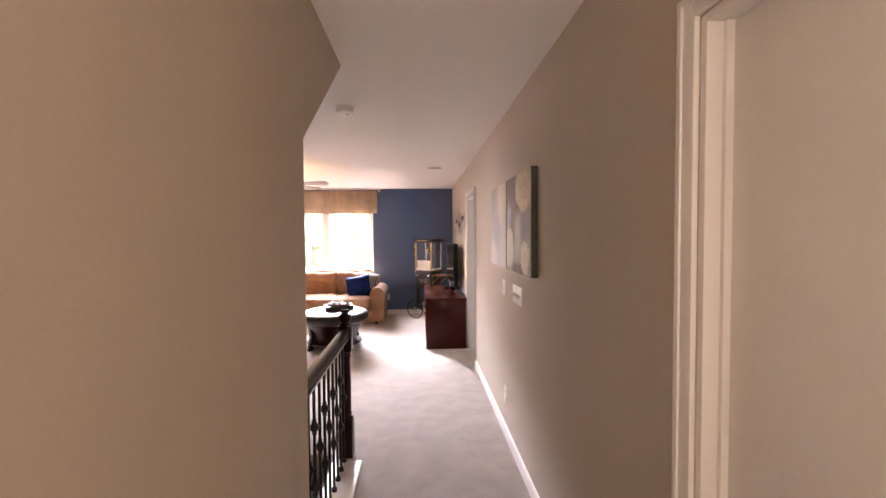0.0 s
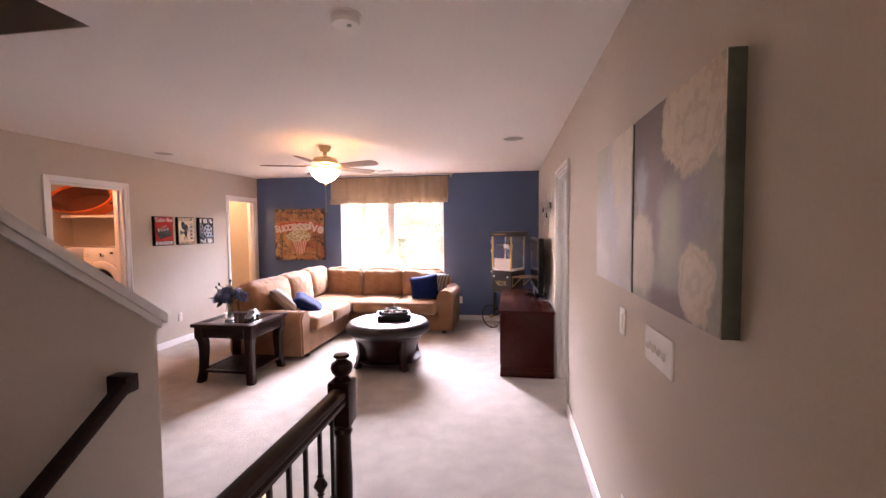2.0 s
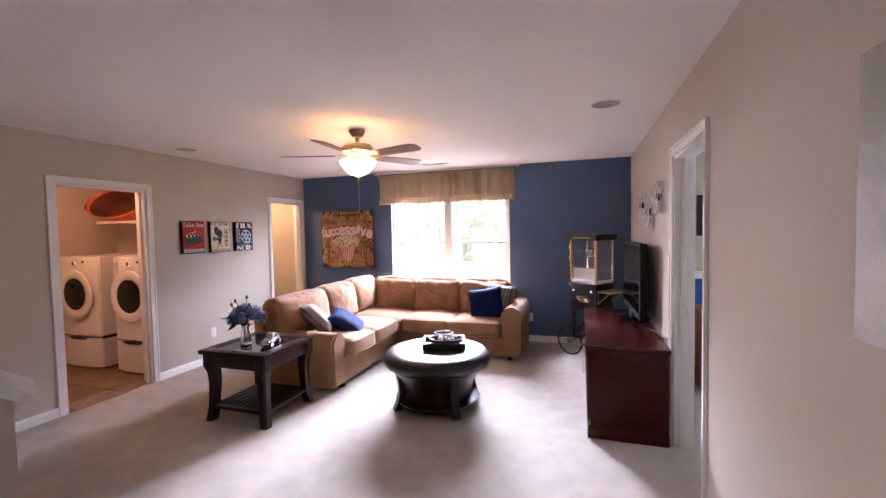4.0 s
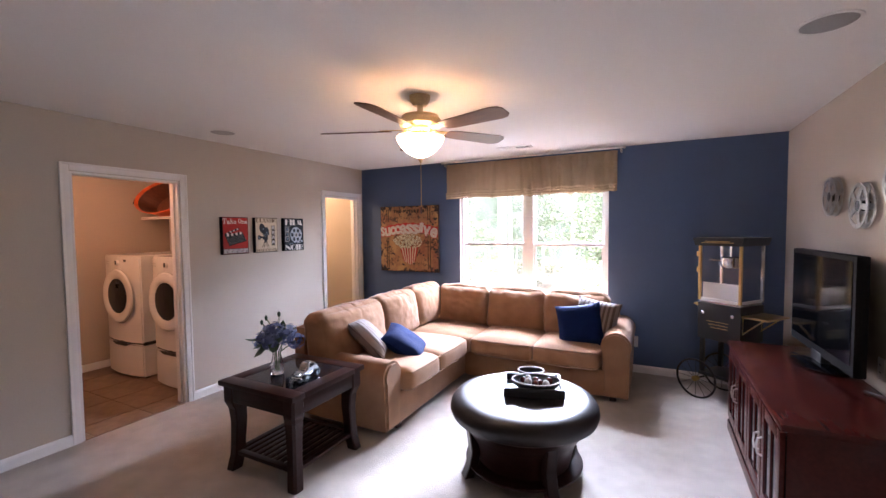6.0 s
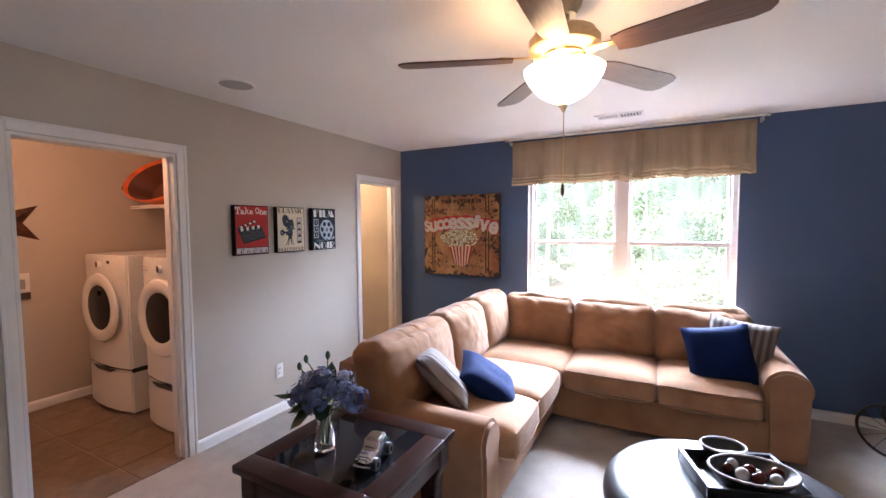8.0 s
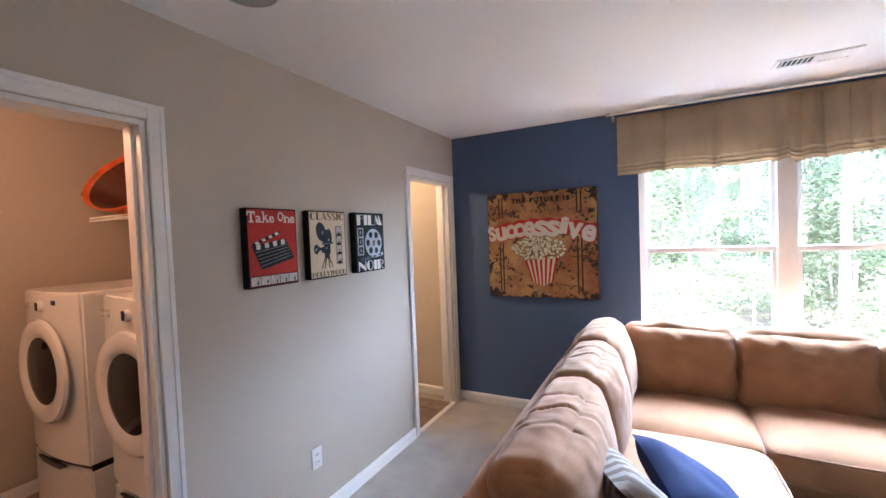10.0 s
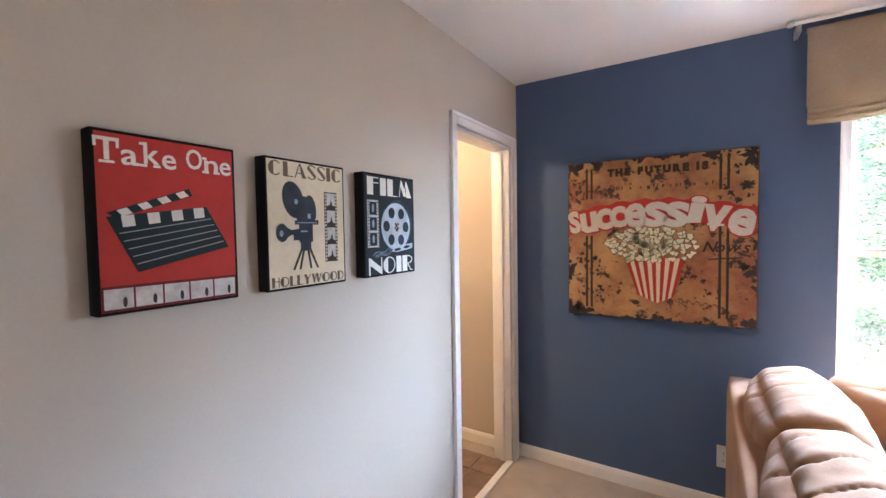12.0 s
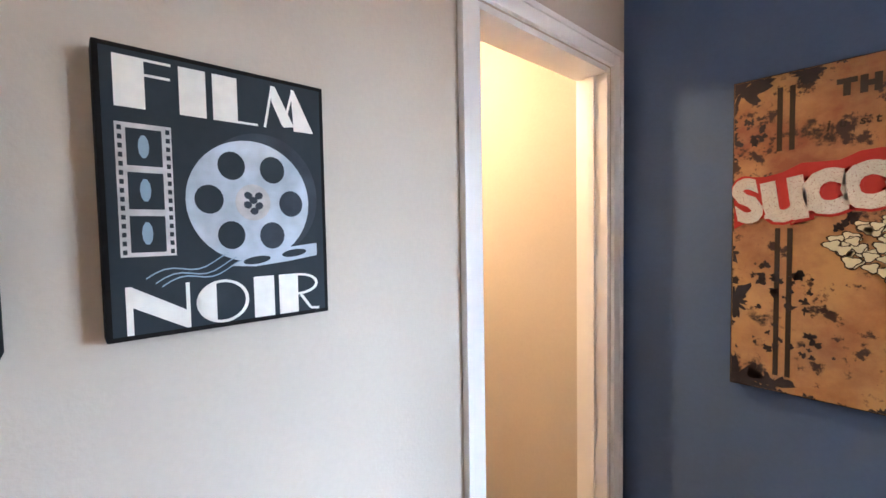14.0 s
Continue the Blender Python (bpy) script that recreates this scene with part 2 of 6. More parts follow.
def cushion(w, d, h, r=0.06, bulge=(0.0, 0.0, 0.03), cuts=12, wrinkle=0.004, seed=0, gather=0.0):
    """A stuffed block of w x d x h round its centre, with soft corners, swollen faces and shallow wrinkles."""
    bm = bmesh.new()
    bmesh.ops.create_cube(bm, size=1.0)
    bmesh.ops.subdivide_edges(bm, edges=bm.edges[:], cuts=cuts, use_grid_fill=True)
    half = Vector((w / 2, d / 2, h / 2))
    r = min(r, min(half) * 0.98)
    for v in bm.verts:
        u = v.co * 2
        p = Vector((u.x * half.x, u.y * half.y, u.z * half.z))
        q = Vector([max(-(half[i] - r), min(half[i] - r, p[i])) for i in range(3)])
        k = p - q
        if k.length > 1e-6:
            p = q + k.normalized() * r
        for i in range(3):
            j, l = (i + 1) % 3, (i + 2) % 3
            p[i] += bulge[i] * u[i] * (1 - u[j] ** 2) * (1 - u[l] ** 2) ** 0.7
        s = noise.noise(Vector((p.x * 7 + seed * 7, p.y * 7, p.z * 7))) * wrinkle + noise.noise(Vector((p.x * 19 + seed * 3, p.y * 19, p.z * 19))) * wrinkle * 0.45
        if gather:
            w_ = p.y * 6.5 + seed * 0.37 + 0.8 * noise.noise(p * 4)
            s -= gather * max(0.0, u.z) ** 2 * (0.5 + 0.5 * math.sin(5.0 * round(w_) + seed)) * math.exp(-(((w_ - round(w_)) / 0.06) ** 2))
        p += p.normalized() * s
        v.co = p
    return bm


def pillow(w, h, t, seed=0):
    """A square scatter cushion standing in the x-z plane: pinched corners and a full middle."""
    bm = bmesh.new()
    n = 14
    for side in (1, -1):
        g = [[None] * (n + 1) for _ in range(n + 1)]
        for i in range(n + 1):
            for j in range(n + 1):
                u, v = 2 * i / n - 1, 2 * j / n - 1
                k = max(0.0, (1 - u ** 4) * (1 - v ** 4)) ** 0.55
                pin = 1 - 0.07 * (1 - u * u) * abs(v) ** 3, 1 - 0.07 * (1 - v * v) * abs(u) ** 3
                y = side * (t / 2 * k + 0.006 * noise.noise(Vector((u * 3 + seed, v * 3, side))) * k)
                g[i][j] = bm.verts.new((u * w / 2 * pin[1], y, v * h / 2 * pin[0]))
        for i in range(n):
            for j in range(n):
                f = (g[i][j], g[i + 1][j], g[i + 1][j + 1], g[i][j + 1])
                bm.faces.new(f if side < 0 else f[::-1])
    bmesh.ops.remove_doubles(bm, verts=bm.verts[:], dist=0.0005)
    return bm


def mesh_of(name, bm, mat, smooth=True):
    me = bpy.data.meshes.new(name)
    bm.normal_update()
    if smooth:
        for f in bm.faces:
            f.smooth = True
        for e in bm.edges:
            if len(e.link_faces) == 2 and e.calc_face_angle(0) > radians(38):
                e.smooth = False
    bm.to_mesh(me)
    bm.free()
    me.materials.append(mat)
    return me


def part(name, bm, mat, parent, label="", m=None, smooth=True):
    ob = new(name, mesh_of(name, bm, mat, smooth))
    ob.parent = parent
    if m is not None:
        ob.matrix_basis = m
    return tagged(ob, label) if label else ob


def thing(name, label, category, m, group=""):
    ob = new(name)
    ob.empty_display_size = 0.1
    ob.matrix_basis = m
    return tagged(ob, label, category, group)


def solid(name, bm, mat, label, category, m=None, group="", kind="", smooth=True):
    ob = new(name, mesh_of(name, bm, mat, smooth))
    if m is not None:
        ob.matrix_basis = m
    return tagged(ob, label, category, group, kind)


def structure(name, bm, mat, label, category="wall", smooth=False):
    return solid(name, bm, mat, label, category, kind="structure", smooth=smooth)


def lettering(text, height, mat, parent, m, width=None, name="lettering", depth=0.0006, bold=0.0, shear=0.0):
    """Words in the built-in font as a mesh lying in its local x-y plane, centred, of the given capital height and full width."""
    cu = bpy.data.curves.new("words", "FONT")
    cu.body, cu.align_x, cu.align_y, cu.size = text, "CENTER", "CENTER", height / 0.72
    cu.extrude, cu.offset, cu.shear, cu.resolution_u = depth, bold, shear, 3
    tmp = bpy.data.objects.new("words", cu)
    scene.collection.objects.link(tmp)
    me = bpy.data.meshes.new_from_object(tmp.evaluated_get(bpy.context.evaluated_depsgraph_get()))
    bpy.data.objects.remove(tmp)
    if width:
        xs = [v.co.x for v in me.vertices]
        f = width / (max(xs) - min(xs))
        for v in me.vertices:
            v.co.x *= f
    me.materials.clear()
    me.materials.append(mat)
    ob = new(name, me)
    ob.parent, ob.matrix_basis = parent, m
    return ob


def flat(outline, mat, parent, m, name, lift=0.0, depth=0.0008):
    """A thin painted patch in the local x-y plane."""
    return part(name, prism(outline, lift, lift + depth, "z"), mat, parent, m=m, smooth=False)


# ---- large structure ----
H, EAST, WEST, NORTH = 2.44, 1.11, -3.80, 7.85
T = 0.12

structure("floor", boxes((WEST, EAST, 2.62, NORTH, -0.25, 0.0), (-0.12, EAST, -2.0, 2.62, -0.25, 0.0), (WEST, -1.15, -2.0, 2.62, -0.25, 0.0)), M_CARPET, "soft beige cut-pile carpet over the whole loft floor", "carpet")
structure("ceiling", boxes((WEST - T, EAST + T, 2.62, NORTH + T, H, H + 0.15), (-1.205, EAST + T, -2.0, 2.62, H, H + 0.15), (WEST - T, -2.25, -2.0, 2.62, H, H + 0.15)), M_CEIL, "flat white painted ceiling with faint texture", "ceiling")


def wall_with_openings(axis, at, thick, lo, hi, z0, z1, holes):
    """A wall along x or y from lo to hi; holes are (from, to, bottom, top)."""
    bm = bmesh.new()
    rows, pos = [], lo
    for a, b, c, d in sorted(holes):
        rows.append((pos, a, z0, z1))
        if c > z0:
            rows.append((a, b, z0, c))
        if d < z1:
            rows.append((a, b, d, z1))
        pos = b
    rows.append((pos, hi, z0, z1))
    for a, b, c, d in rows:
        if b - a > 1e-4:
            if axis == "x":
                box(bm, a, b, at, at + thick, c, d)
            else:
                box(bm, at, at + thick, a, b, c, d)
    return bm


WIN = (-2.235, -0.435, 0.72, 2.06)
structure("wall_north", wall_with_openings("x", NORTH, 0.16, WEST, EAST + T, -0.25, H, [WIN]), M_BLUE, "slate blue painted accent wall round the window")
LAUNDRY, BATH = (4.43, 5.22, -0.25, 2.025), (7.07, 7.745, -0.25, 2.025)
structure("wall_west", wall_with_openings("y", WEST - T, T, 2.62, NORTH, -0.25, H, [LAUNDRY, BATH]), M_WALL, "warm greige painted wall with two doorways")
HALLDOOR, SIDEDOOR = (-0.22, 0.635, -0.25, 2.025), (4.53, 5.30, -0.25, 2.025)
structure("wall_east", wall_with_openings("y", EAST, T, -2.0, NORTH, -0.25, H, [HALLDOOR, SIDEDOOR]), M_WALL, "warm greige painted hallway wall")
structure("wall_south", boxes((0.05, EAST + T, -2.12, -2.0, -0.25, H)), M_WALL, "plain greige wall closing the hallway")
structure("wall_stair_hall", prism([(-2.0, -2.8), (1.225, -2.8), (1.225, 1.88), (1.985, H), (-2.0, H)], -0.12, 0.05, "x"), M_WALL, "greige hallway wall with a sloped end above the stairs")
structure("soffit_stair", prism([(1.985, H), (-2.0, H - 3.985 * 0.737), (-2.0, H), (1.985, H + 0.001)], -1.15, -0.12, "x"), M_STAIR_SHADE, "sloped ceiling above the descending stairs", "ceiling")
SLOPE = 0.745


def cap_line(y):
    return 1.085 + (2.835 - y) * SLOPE


structure("wall_stair_middle", prism([(-2.0, -2.8), (2.835, -2.8), (2.835, cap_line(2.835)), (2.835 - (H - cap_line(2.835)) / SLOPE, H), (-2.0, H)], -1.27, -1.15, "x"), M_WALL, "greige half wall that rises along the stairs")
yt = 2.835 - (H - cap_line(2.835)) / SLOPE
structure("trim_cap", prism([(2.87, cap_line(2.87)), (2.87, cap_line(2.87) + 0.05), (yt + 0.06, H - 0.001), (yt, H - 0.001)], -1.305, -1.115, "x"), M_TRIM, "white painted sloping wall cap", "trim")
structure("trim_cap_molding", prism([(2.853, cap_line(2.853) - 0.035), (2.853, cap_line(2.853)), (yt, H - 0.001), (yt, H - 0.045)], -1.288, -1.132, "x"), M_TRIM, "white moulding below the wall cap", "trim")
# thin dark linings cover the pale slab edge so the opening reads unlit
structure("wall_stair_upper", boxes((-2.37, -2.25, -2.0, 2.62, 0.0, 4.9), (-2.25, -1.27, -2.0, -1.9, 0.0, 4.9), (-1.205, -1.15, -2.0, 2.62, H + 0.15, 4.9), (-2.25, -1.205, 2.62, 2.72, H + 0.15, 4.9), (-2.4, -1.1, -2.0, 2.7, 4.9, 5.0), (-2.25, -1.211, 2.613, 2.6195, H + 0.002, 4.9), (-1.211, -1.2055, -2.0, 2.6195, H + 0.002, 4.9)), M_STAIR_SHADE, "walls of the upper stair shaft, coloured dark for shade")
structure("wall_south_west", boxes((WEST - T, -2.37, 2.5, 2.62, -0.25, H)), M_WALL, "plain greige wall closing the loft")
structure("wall_stair_back", boxes((-1.15, -0.12, -2.1, -2.0, -2.8, H), (-1.3, 0.05, -2.1, 2.8, -2.9, -2.8), (-1.15, -0.12, 2.62, 2.72, -2.8, -0.25)), M_WALL, "plain walls at the foot of the stairs")

stairs = tagged(new("stairs"), "beige carpeted stairs going down beside the half wall", "stairs", kind="structure")
for i in range(1, 15):
    part("step", one(-1.148, -0.122, 2.62 - 0.25 * i, 2.62 - 0.25 * (i - 1) + 0.02, -0.187 * i - 0.18, -0.187 * i, 0.012), M_CARPET, stairs)
structure("trim_curb", boxes((-0.118, 0.062, 1.215, 2.50, 0.0, 0.012), (-0.135, -0.121, 1.215, 2.62, -0.25, 0.012), bevel=0.003), M_TRIM, "white painted board along the stair edge", "trim")

# rooms beyond the doorways
structure("floor_laundry", boxes((-5.7, WEST - T, 3.9, 6.2, -0.25, -0.006)), M_GROUT, "pale grouted bed of the laundry floor", "floor")
for nm, bx in (("wall_laundry_west", (-5.82, -5.70, 3.9, 6.2)), ("wall_laundry_north", (-5.82, WEST - T, 6.2, 6.32)), ("wall_laundry_south", (-5.82, WEST - T, 3.78, 3.9))):
    structure(nm, boxes((*bx, -0.25, H)), M_WALL, "plain greige laundry room wall in warm lamplight")
structure("ceiling_laundry", boxes((-5.82, WEST - T, 3.78, 6.32, H, H + 0.1)), M_CEIL, "white laundry room ceiling", "ceiling")
structure("floor_bath", boxes((-5.6, WEST - T, 6.5, NORTH, -0.25, -0.006)), M_GROUT, "pale grouted bed of the bathroom floor", "floor")
structure("wall_bath", boxes((-5.72, -5.6, 6.32, NORTH + T, -0.25, H), (-5.6, WEST, NORTH, NORTH + T, -0.25, H)), M_WALL, "greige bathroom walls in warm lamplight")
structure("ceiling_bath", boxes((-5.72, WEST - T, 6.32, NORTH + T, H, H + 0.1)), M_CEIL, "white bathroom ceiling", "ceiling")
structure("floor_side_room", boxes((EAST, 4.0, 3.4, NORTH, -0.25, -0.002)), M_CARPET, "beige carpet in the side room", "carpet")
M_GREEN = material("pale_green_paint", (0.50, 0.50, 0.40), 0.75, grain=0.02, scale=90, stain=0.03)
M_SPORT = material("bright_blue_paint", (0.02, 0.10, 0.32), 0.7, grain=0.03, scale=90, stain=0.04)
structure("wall_side_room", boxes((EAST + T, 4.1, 7.25, 7.37, 1.0, H), (4.0, 4.1, 3.3, 7.25, -0.25, H), (EAST + T, 4.1, 3.3, 3.4, -0.25, H)), M_GREEN, "pale green upper wall of the side room")
structure("wall_side_room_lower", boxes((EAST + T, 4.0, 7.25, 7.37, -0.25, 0.995)), M_SPORT, "bright blue lower wall of the side room")
structure("trim_chair_rail", one(EAST + T, 4.0, 7.225, 7.249, 0.97, 1.05), M_TRIM, "white chair rail between two wall colours", "trim")
structure("ceiling_side_room", boxes((EAST + T, 4.1, 3.3, 7.37, H, H + 0.1)), M_CEIL, "white side room ceiling", "ceiling")


# trim: doorway casings and jambs, baseboards
def doorway(name, label, x, side, y0, y1, top, thick):
    """Casing on the face at x (side +1 or -1 is the way it faces), jambs through the wall, and casing on the far face."""
    d = tagged(new(name), label, "doorway", kind="structure")
    w = 0.062
    for face, s in ((x, side), (x - side * thick, -side)):
        def cas(a, b, c, e):
            lo, hi = sorted((face - s * 0.001, face + s * 0.014))
            return box(bmesh.new(), lo, hi, a, b, c, e, 0.004)

        def lip(a, b, c, e):
            lo, hi = sorted((face + s * 0.012, face + s * 0.020))
            return box(bmesh.new(), lo, hi, a, b, c, e, 0.003)

        part("casing", cas(y0 - w, y0 - 0.004, -0.001, top + w), M_TRIM, d)
        part("casing", cas(y1 + 0.004, y1 + w, -0.001, top + w), M_TRIM, d)
        part("casing", cas(y0 - 0.003, y1 + 0.003, top + 0.004, top + w), M_TRIM, d)
        part("molding", lip(y0 - w, y0 - w + 0.018, 0.0, top + w), M_TRIM, d)
        part("molding", lip(y1 + w - 0.018, y1 + w, 0.0, top + w), M_TRIM, d)
        part("molding", lip(y0 - w + 0.019, y1 + w - 0.019, top + w - 0.018, top + w), M_TRIM, d)
    a, b = sorted((x, x - side * thick))
    part("jamb", one(a + 0.001, b - 0.001, y0 - 0.002, y0 + 0.018, 0.0, top, 0.002), M_TRIM, d)
    part("jamb", one(a + 0.001, b - 0.001, y1 - 0.018, y1 + 0.002, 0.0, top, 0.002), M_TRIM, d)
    part("jamb", one(a + 0.001, b - 0.001, y0 + 0.018, y1 - 0.018, top - 0.018, top + 0.002, 0.002), M_TRIM, d)
    mid = (a + b) / 2
    part("door_stop", one(mid - 0.02, mid + 0.015, y0 + 0.018, y0 + 0.03, 0.0, top - 0.018, 0.002), M_TRIM, d)
    part("door_stop", one(mid - 0.02, mid + 0.015, y1 - 0.03, y1 - 0.018, 0.0, top - 0.018, 0.002), M_TRIM, d)
    return d


doorway("door_1", "white cased doorway to the laundry room", WEST, 1, *LAUNDRY[:2], 2.025, T)
doorway("door_2", "white cased doorway beside the blue wall", WEST, 1, *BATH[:2], 2.025, T)
d3 = doorway("door_3", "white cased doorway in the greige wall", EAST, -1, *SIDEDOOR[:2], 2.025, T)
part("strike_plate", one(EAST + 0.05, EAST + 0.08, 5.276, 5.283, 0.93, 0.99, 0.001), M_PEWTER, d3, "small metal strike plate")
d4 = doorway("door_4", "white cased doorway with a closed flush door", EAST, -1, *HALLDOOR[:2], 2.025, T)
part("door_slab", one(EAST + 0.058, EAST + 0.094, HALLDOOR[0] + 0.02, HALLDOOR[1] - 0.02, 0.008, 2.003, 0.003), M_TRIM, d4, "closed white flush door")


def baseboard(name, axis, at, s, lo, hi):
    out = [(0, 0), (s * 0.014, 0), (s * 0.014, 0.062), (s * 0.008, 0.078), (0, 0.082)]
    bm = prism([(at + a, b) for a, b in out], lo, hi, "y" if axis == "y" else "x")
    structure(name, bm, M_TRIM, "white painted baseboard", "baseboard")


baseboard("baseboard", "y", WEST, 1, 2.62, LAUNDRY[0] - 0.062)
baseboard("baseboard", "y", WEST, 1, LAUNDRY[1] + 0.062, BATH[0] - 0.062)
baseboard("baseboard", "x", NORTH, -1, WEST, EAST)
baseboard("baseboard", "y", EAST, -1, HALLDOOR[1] + 0.062, SIDEDOOR[0] - 0.062)
baseboard("baseboard", "y", EAST, -1, SIDEDOOR[1] + 0.062, NORTH)
baseboard("baseboard", "y", -1.15, 1, 2.64, 2.835)
baseboard("baseboard", "x", 2.835, 1, -1.27, -1.15)
baseboard("baseboard", "y", -5.70, 1, 3.9, 6.2)
baseboard("baseboard", "x", NORTH - 0.001, -1, -5.6, WEST - T)
baseboard("baseboard", "x", 6.2, -1, -5.7, WEST - T)
structure("threshold_strip", boxes((WEST - 0.03, WEST + 0.012, BATH[0] + 0.02, BATH[1] - 0.02, -0.001, 0.012), bevel=0.003), M_TRIM, "pale strip between carpet and tile", "threshold")
structure("sub_floor_doorways", boxes((WEST - T, WEST, LAUNDRY[0], LAUNDRY[1], -0.24, -0.006), (WEST - T, WEST, BATH[0], BATH[1], -0.24, -0.006)), M_GROUT, "grouted bed below the doorways", "floor")

# window: two double-hung units side by side
win = tagged(new("window_1"), "white twin double-hung window above the sofa", "window", kind="structure")
x0, x1, z0, z1 = WIN
xm = (x0 + x1) / 2
ya, yb = NORTH + 0.03, NORTH + 0.12
for a, b, c, d in ((x0, x0 + 0.045, z0, z1), (x1 - 0.045, x1, z0, z1), (xm - 0.055, xm + 0.055, z0, z1)):
    part("window_frame", one(a, b, ya, yb, c, d, 0.004), M_TRIM, win)
for a, b in ((x0 + 0.045, xm - 0.055), (xm + 0.055, x1 - 0.045)):
    part("window_frame", one(a, b, ya, yb, z1 - 0.04, z1, 0.004), M_TRIM, win)
    part("window_frame", one(a, b, ya, yb, z0, z0 + 0.05, 0.004), M_TRIM, win)
    part("sash_rail", one(a, b, ya + 0.015, ya + 0.06, 1.355, 1.395, 0.004), M_TRIM, win)
    for yy, lo, hi in ((ya + 0.055, 1.395, z1 - 0.04), (ya + 0.03, z0 + 0.05, 1.355)):
        for c, d in ((a, a + 0.028), (b - 0.028, b)):
            part("sash_stile", one(c, d, yy - 0.012, yy + 0.012, lo, hi, 0.003), M_TRIM, win)
        p = part("pane", one(a + 0.028, b - 0.028, yy - 0.002, yy + 0.002, lo, hi, 0.0), M_PANE, win, "clear window glass", smooth=False)
        p.visible_shadow = False
    part("sash_lock", one((a + b) / 2 - 0.03, (a + b) / 2 + 0.03, ya + 0.002, ya + 0.02, 1.393, 1.405, 0.003), M_TRIM, win)
part("window_return", boxes((x0 - 0.004, x0 + 0.006, NORTH + 0.001, ya, z0, z1), (x1 - 0.006, x1 + 0.004, NORTH + 0.001, ya, z0, z1)), M_TRIM, win, smooth=False)
part("window_sill", one(x0 - 0.04, x1 + 0.04, NORTH - 0.04, ya, z0 - 0.03, z0 + 0.004, 0.006), M_TRIM, win)

# ---- loft furniture ----
# sectional sofa
SX, SY = -1.6, 6.8
sofa = thing("sectional_sofa", "tan suede L-shaped sectional sofa with loose cushions under the window", "sofa", pose(SX, SY, 0))


def sp(name, bm, cx, cy, cz, mat=None, rx=0, ry=0, rz=0, label=""):
    return part(name, bm, mat or M_SOFA, sofa, label, m=pose(cx - SX, cy - SY, cz, rx, ry, rz))


def span(name, xa, xb, yb0, yb1, za, zb, r, bulge=(0, 0, 0.02), cuts=10, seed=0, **kw):
    return sp(name, cushion(xb - xa, yb1 - yb0, zb - za, r, bulge, cuts, seed=seed), (xa + xb) / 2, (yb0 + yb1) / 2, (za + zb) / 2, **kw)


span("base", -2.655, -1.745, 5.50, 7.70, 0.04, 0.30, 0.03, (0, 0, 0))
span("base", -1.745, -0.36, 6.865, 7.70, 0.04, 0.30, 0.03, (0, 0, 0))
span("back_frame", -2.66, -2.52, 5.425, 7.74, 0.06, 0.78, 0.035, (0.0, 0, 0.0), 14)
span("back_frame", -2.57, -0.30, 7.60, 7.745, 0.06, 0.75, 0.035, (0, 0.0, 0), 14)


def rolled_arm(name, ln, wd, ht, m):
    """An arm along local y from 0 to ln: straight panel with a soft rolled top."""
    out = [(-wd / 2 + 0.02, 0.05), (wd / 2 - 0.02, 0.05)]
    n = 14
    for i in range(n + 1):
        a = -0.45 + (math.pi + 0.9) * i / n
        out.append((wd / 2 * 1.02 * math.cos(a), ht - wd / 2 + wd / 2 * math.sin(a)))
    bm = prism(out, 0, ln, "y")
    bmesh.ops.bevel(bm, geom=[e for e in bm.edges if abs(e.verts[0].co.y - e.verts[1].co.y) < 1e-5], offset=0.02, segments=2, affect="EDGES")
    return part(name, bm, M_SOFA, sofa, m=m)


rolled_arm("armrest", 0.88, 0.25, 0.635, pose(-0.275 - SX, 6.86 - SY, 0))
rolled_arm("armrest", 0.92, 0.23, 0.57, pose(-1.735 - SX, 5.545 - SY, 0, 0, 0, 90))
ZS = 0.47
for k, (a, b, c, d) in enumerate(((-2.5, -1.655, 5.665, 6.17), (-2.5, -1.655, 6.175, 6.775), (-2.5, -1.655, 6.78, 7.58), (-1.65, -1.015, 6.775, 7.58), (-1.01, -0.40, 6.775, 7.58))):
    span("seat_cushion", a, b, c, d, 0.29, ZS, 0.05, (0.012, 0.012, 0.028), 12, seed=k)
for a, b, c, d in ((-1.66, -1.66, 5.68, 6.16), (-1.66, -1.66, 6.19, 6.70), (-1.62, -1.03, 6.78, 6.78), (-1.0, -0.42, 6.78, 6.78)):
    for z in (0.452, 0.318):
        part("piping", tube([(a - SX, c - SY, z), ((a + b) / 2 - SX + (0.012 if a == b else 0), (c + d) / 2 - SY - (0.012 if c == d else 0), z), (b - SX, d - SY, z)], 0.005, 6), M_PIPE, sofa)
for k, (a, b, z, tp) in enumerate(((5.455, 6.26, 0.645, 0.45), (6.26, 6.89, 0.652, 0.46), (6.89, 7.48, 0.665, 0.46))):
    sp("back_cushion", cushion(0.235, b - a + 0.055, tp, 0.075, (0.07, 0.0, 0.022), 70, 0.010, seed=k + 3, gather=0.0115), -2.43, (a + b) / 2, z + 0.02, ry=-10)
for k, (a, b) in enumerate(((-2.32, -1.69), (-1.69, -1.04), (-1.04, -0.385))):
    sp("back_cushion", cushion(b - a + 0.015, 0.225, 0.47, 0.080, (0.0, 0.075, 0.026), 34, 0.018, seed=k + 8), (a + b) / 2, 7.475, 0.655, rx=-10)
for x, y in ((-2.64, 5.66), (-1.8, 5.66), (-0.3, 6.94), (-0.3, 7.66), (-2.64, 7.66)):
    part("foot", one(-0.03, 0.03, -0.03, 0.03, 0.0, 0.055, 0.006), M_ESPRESSO, sofa, m=pose(x - SX, y - SY, 0))

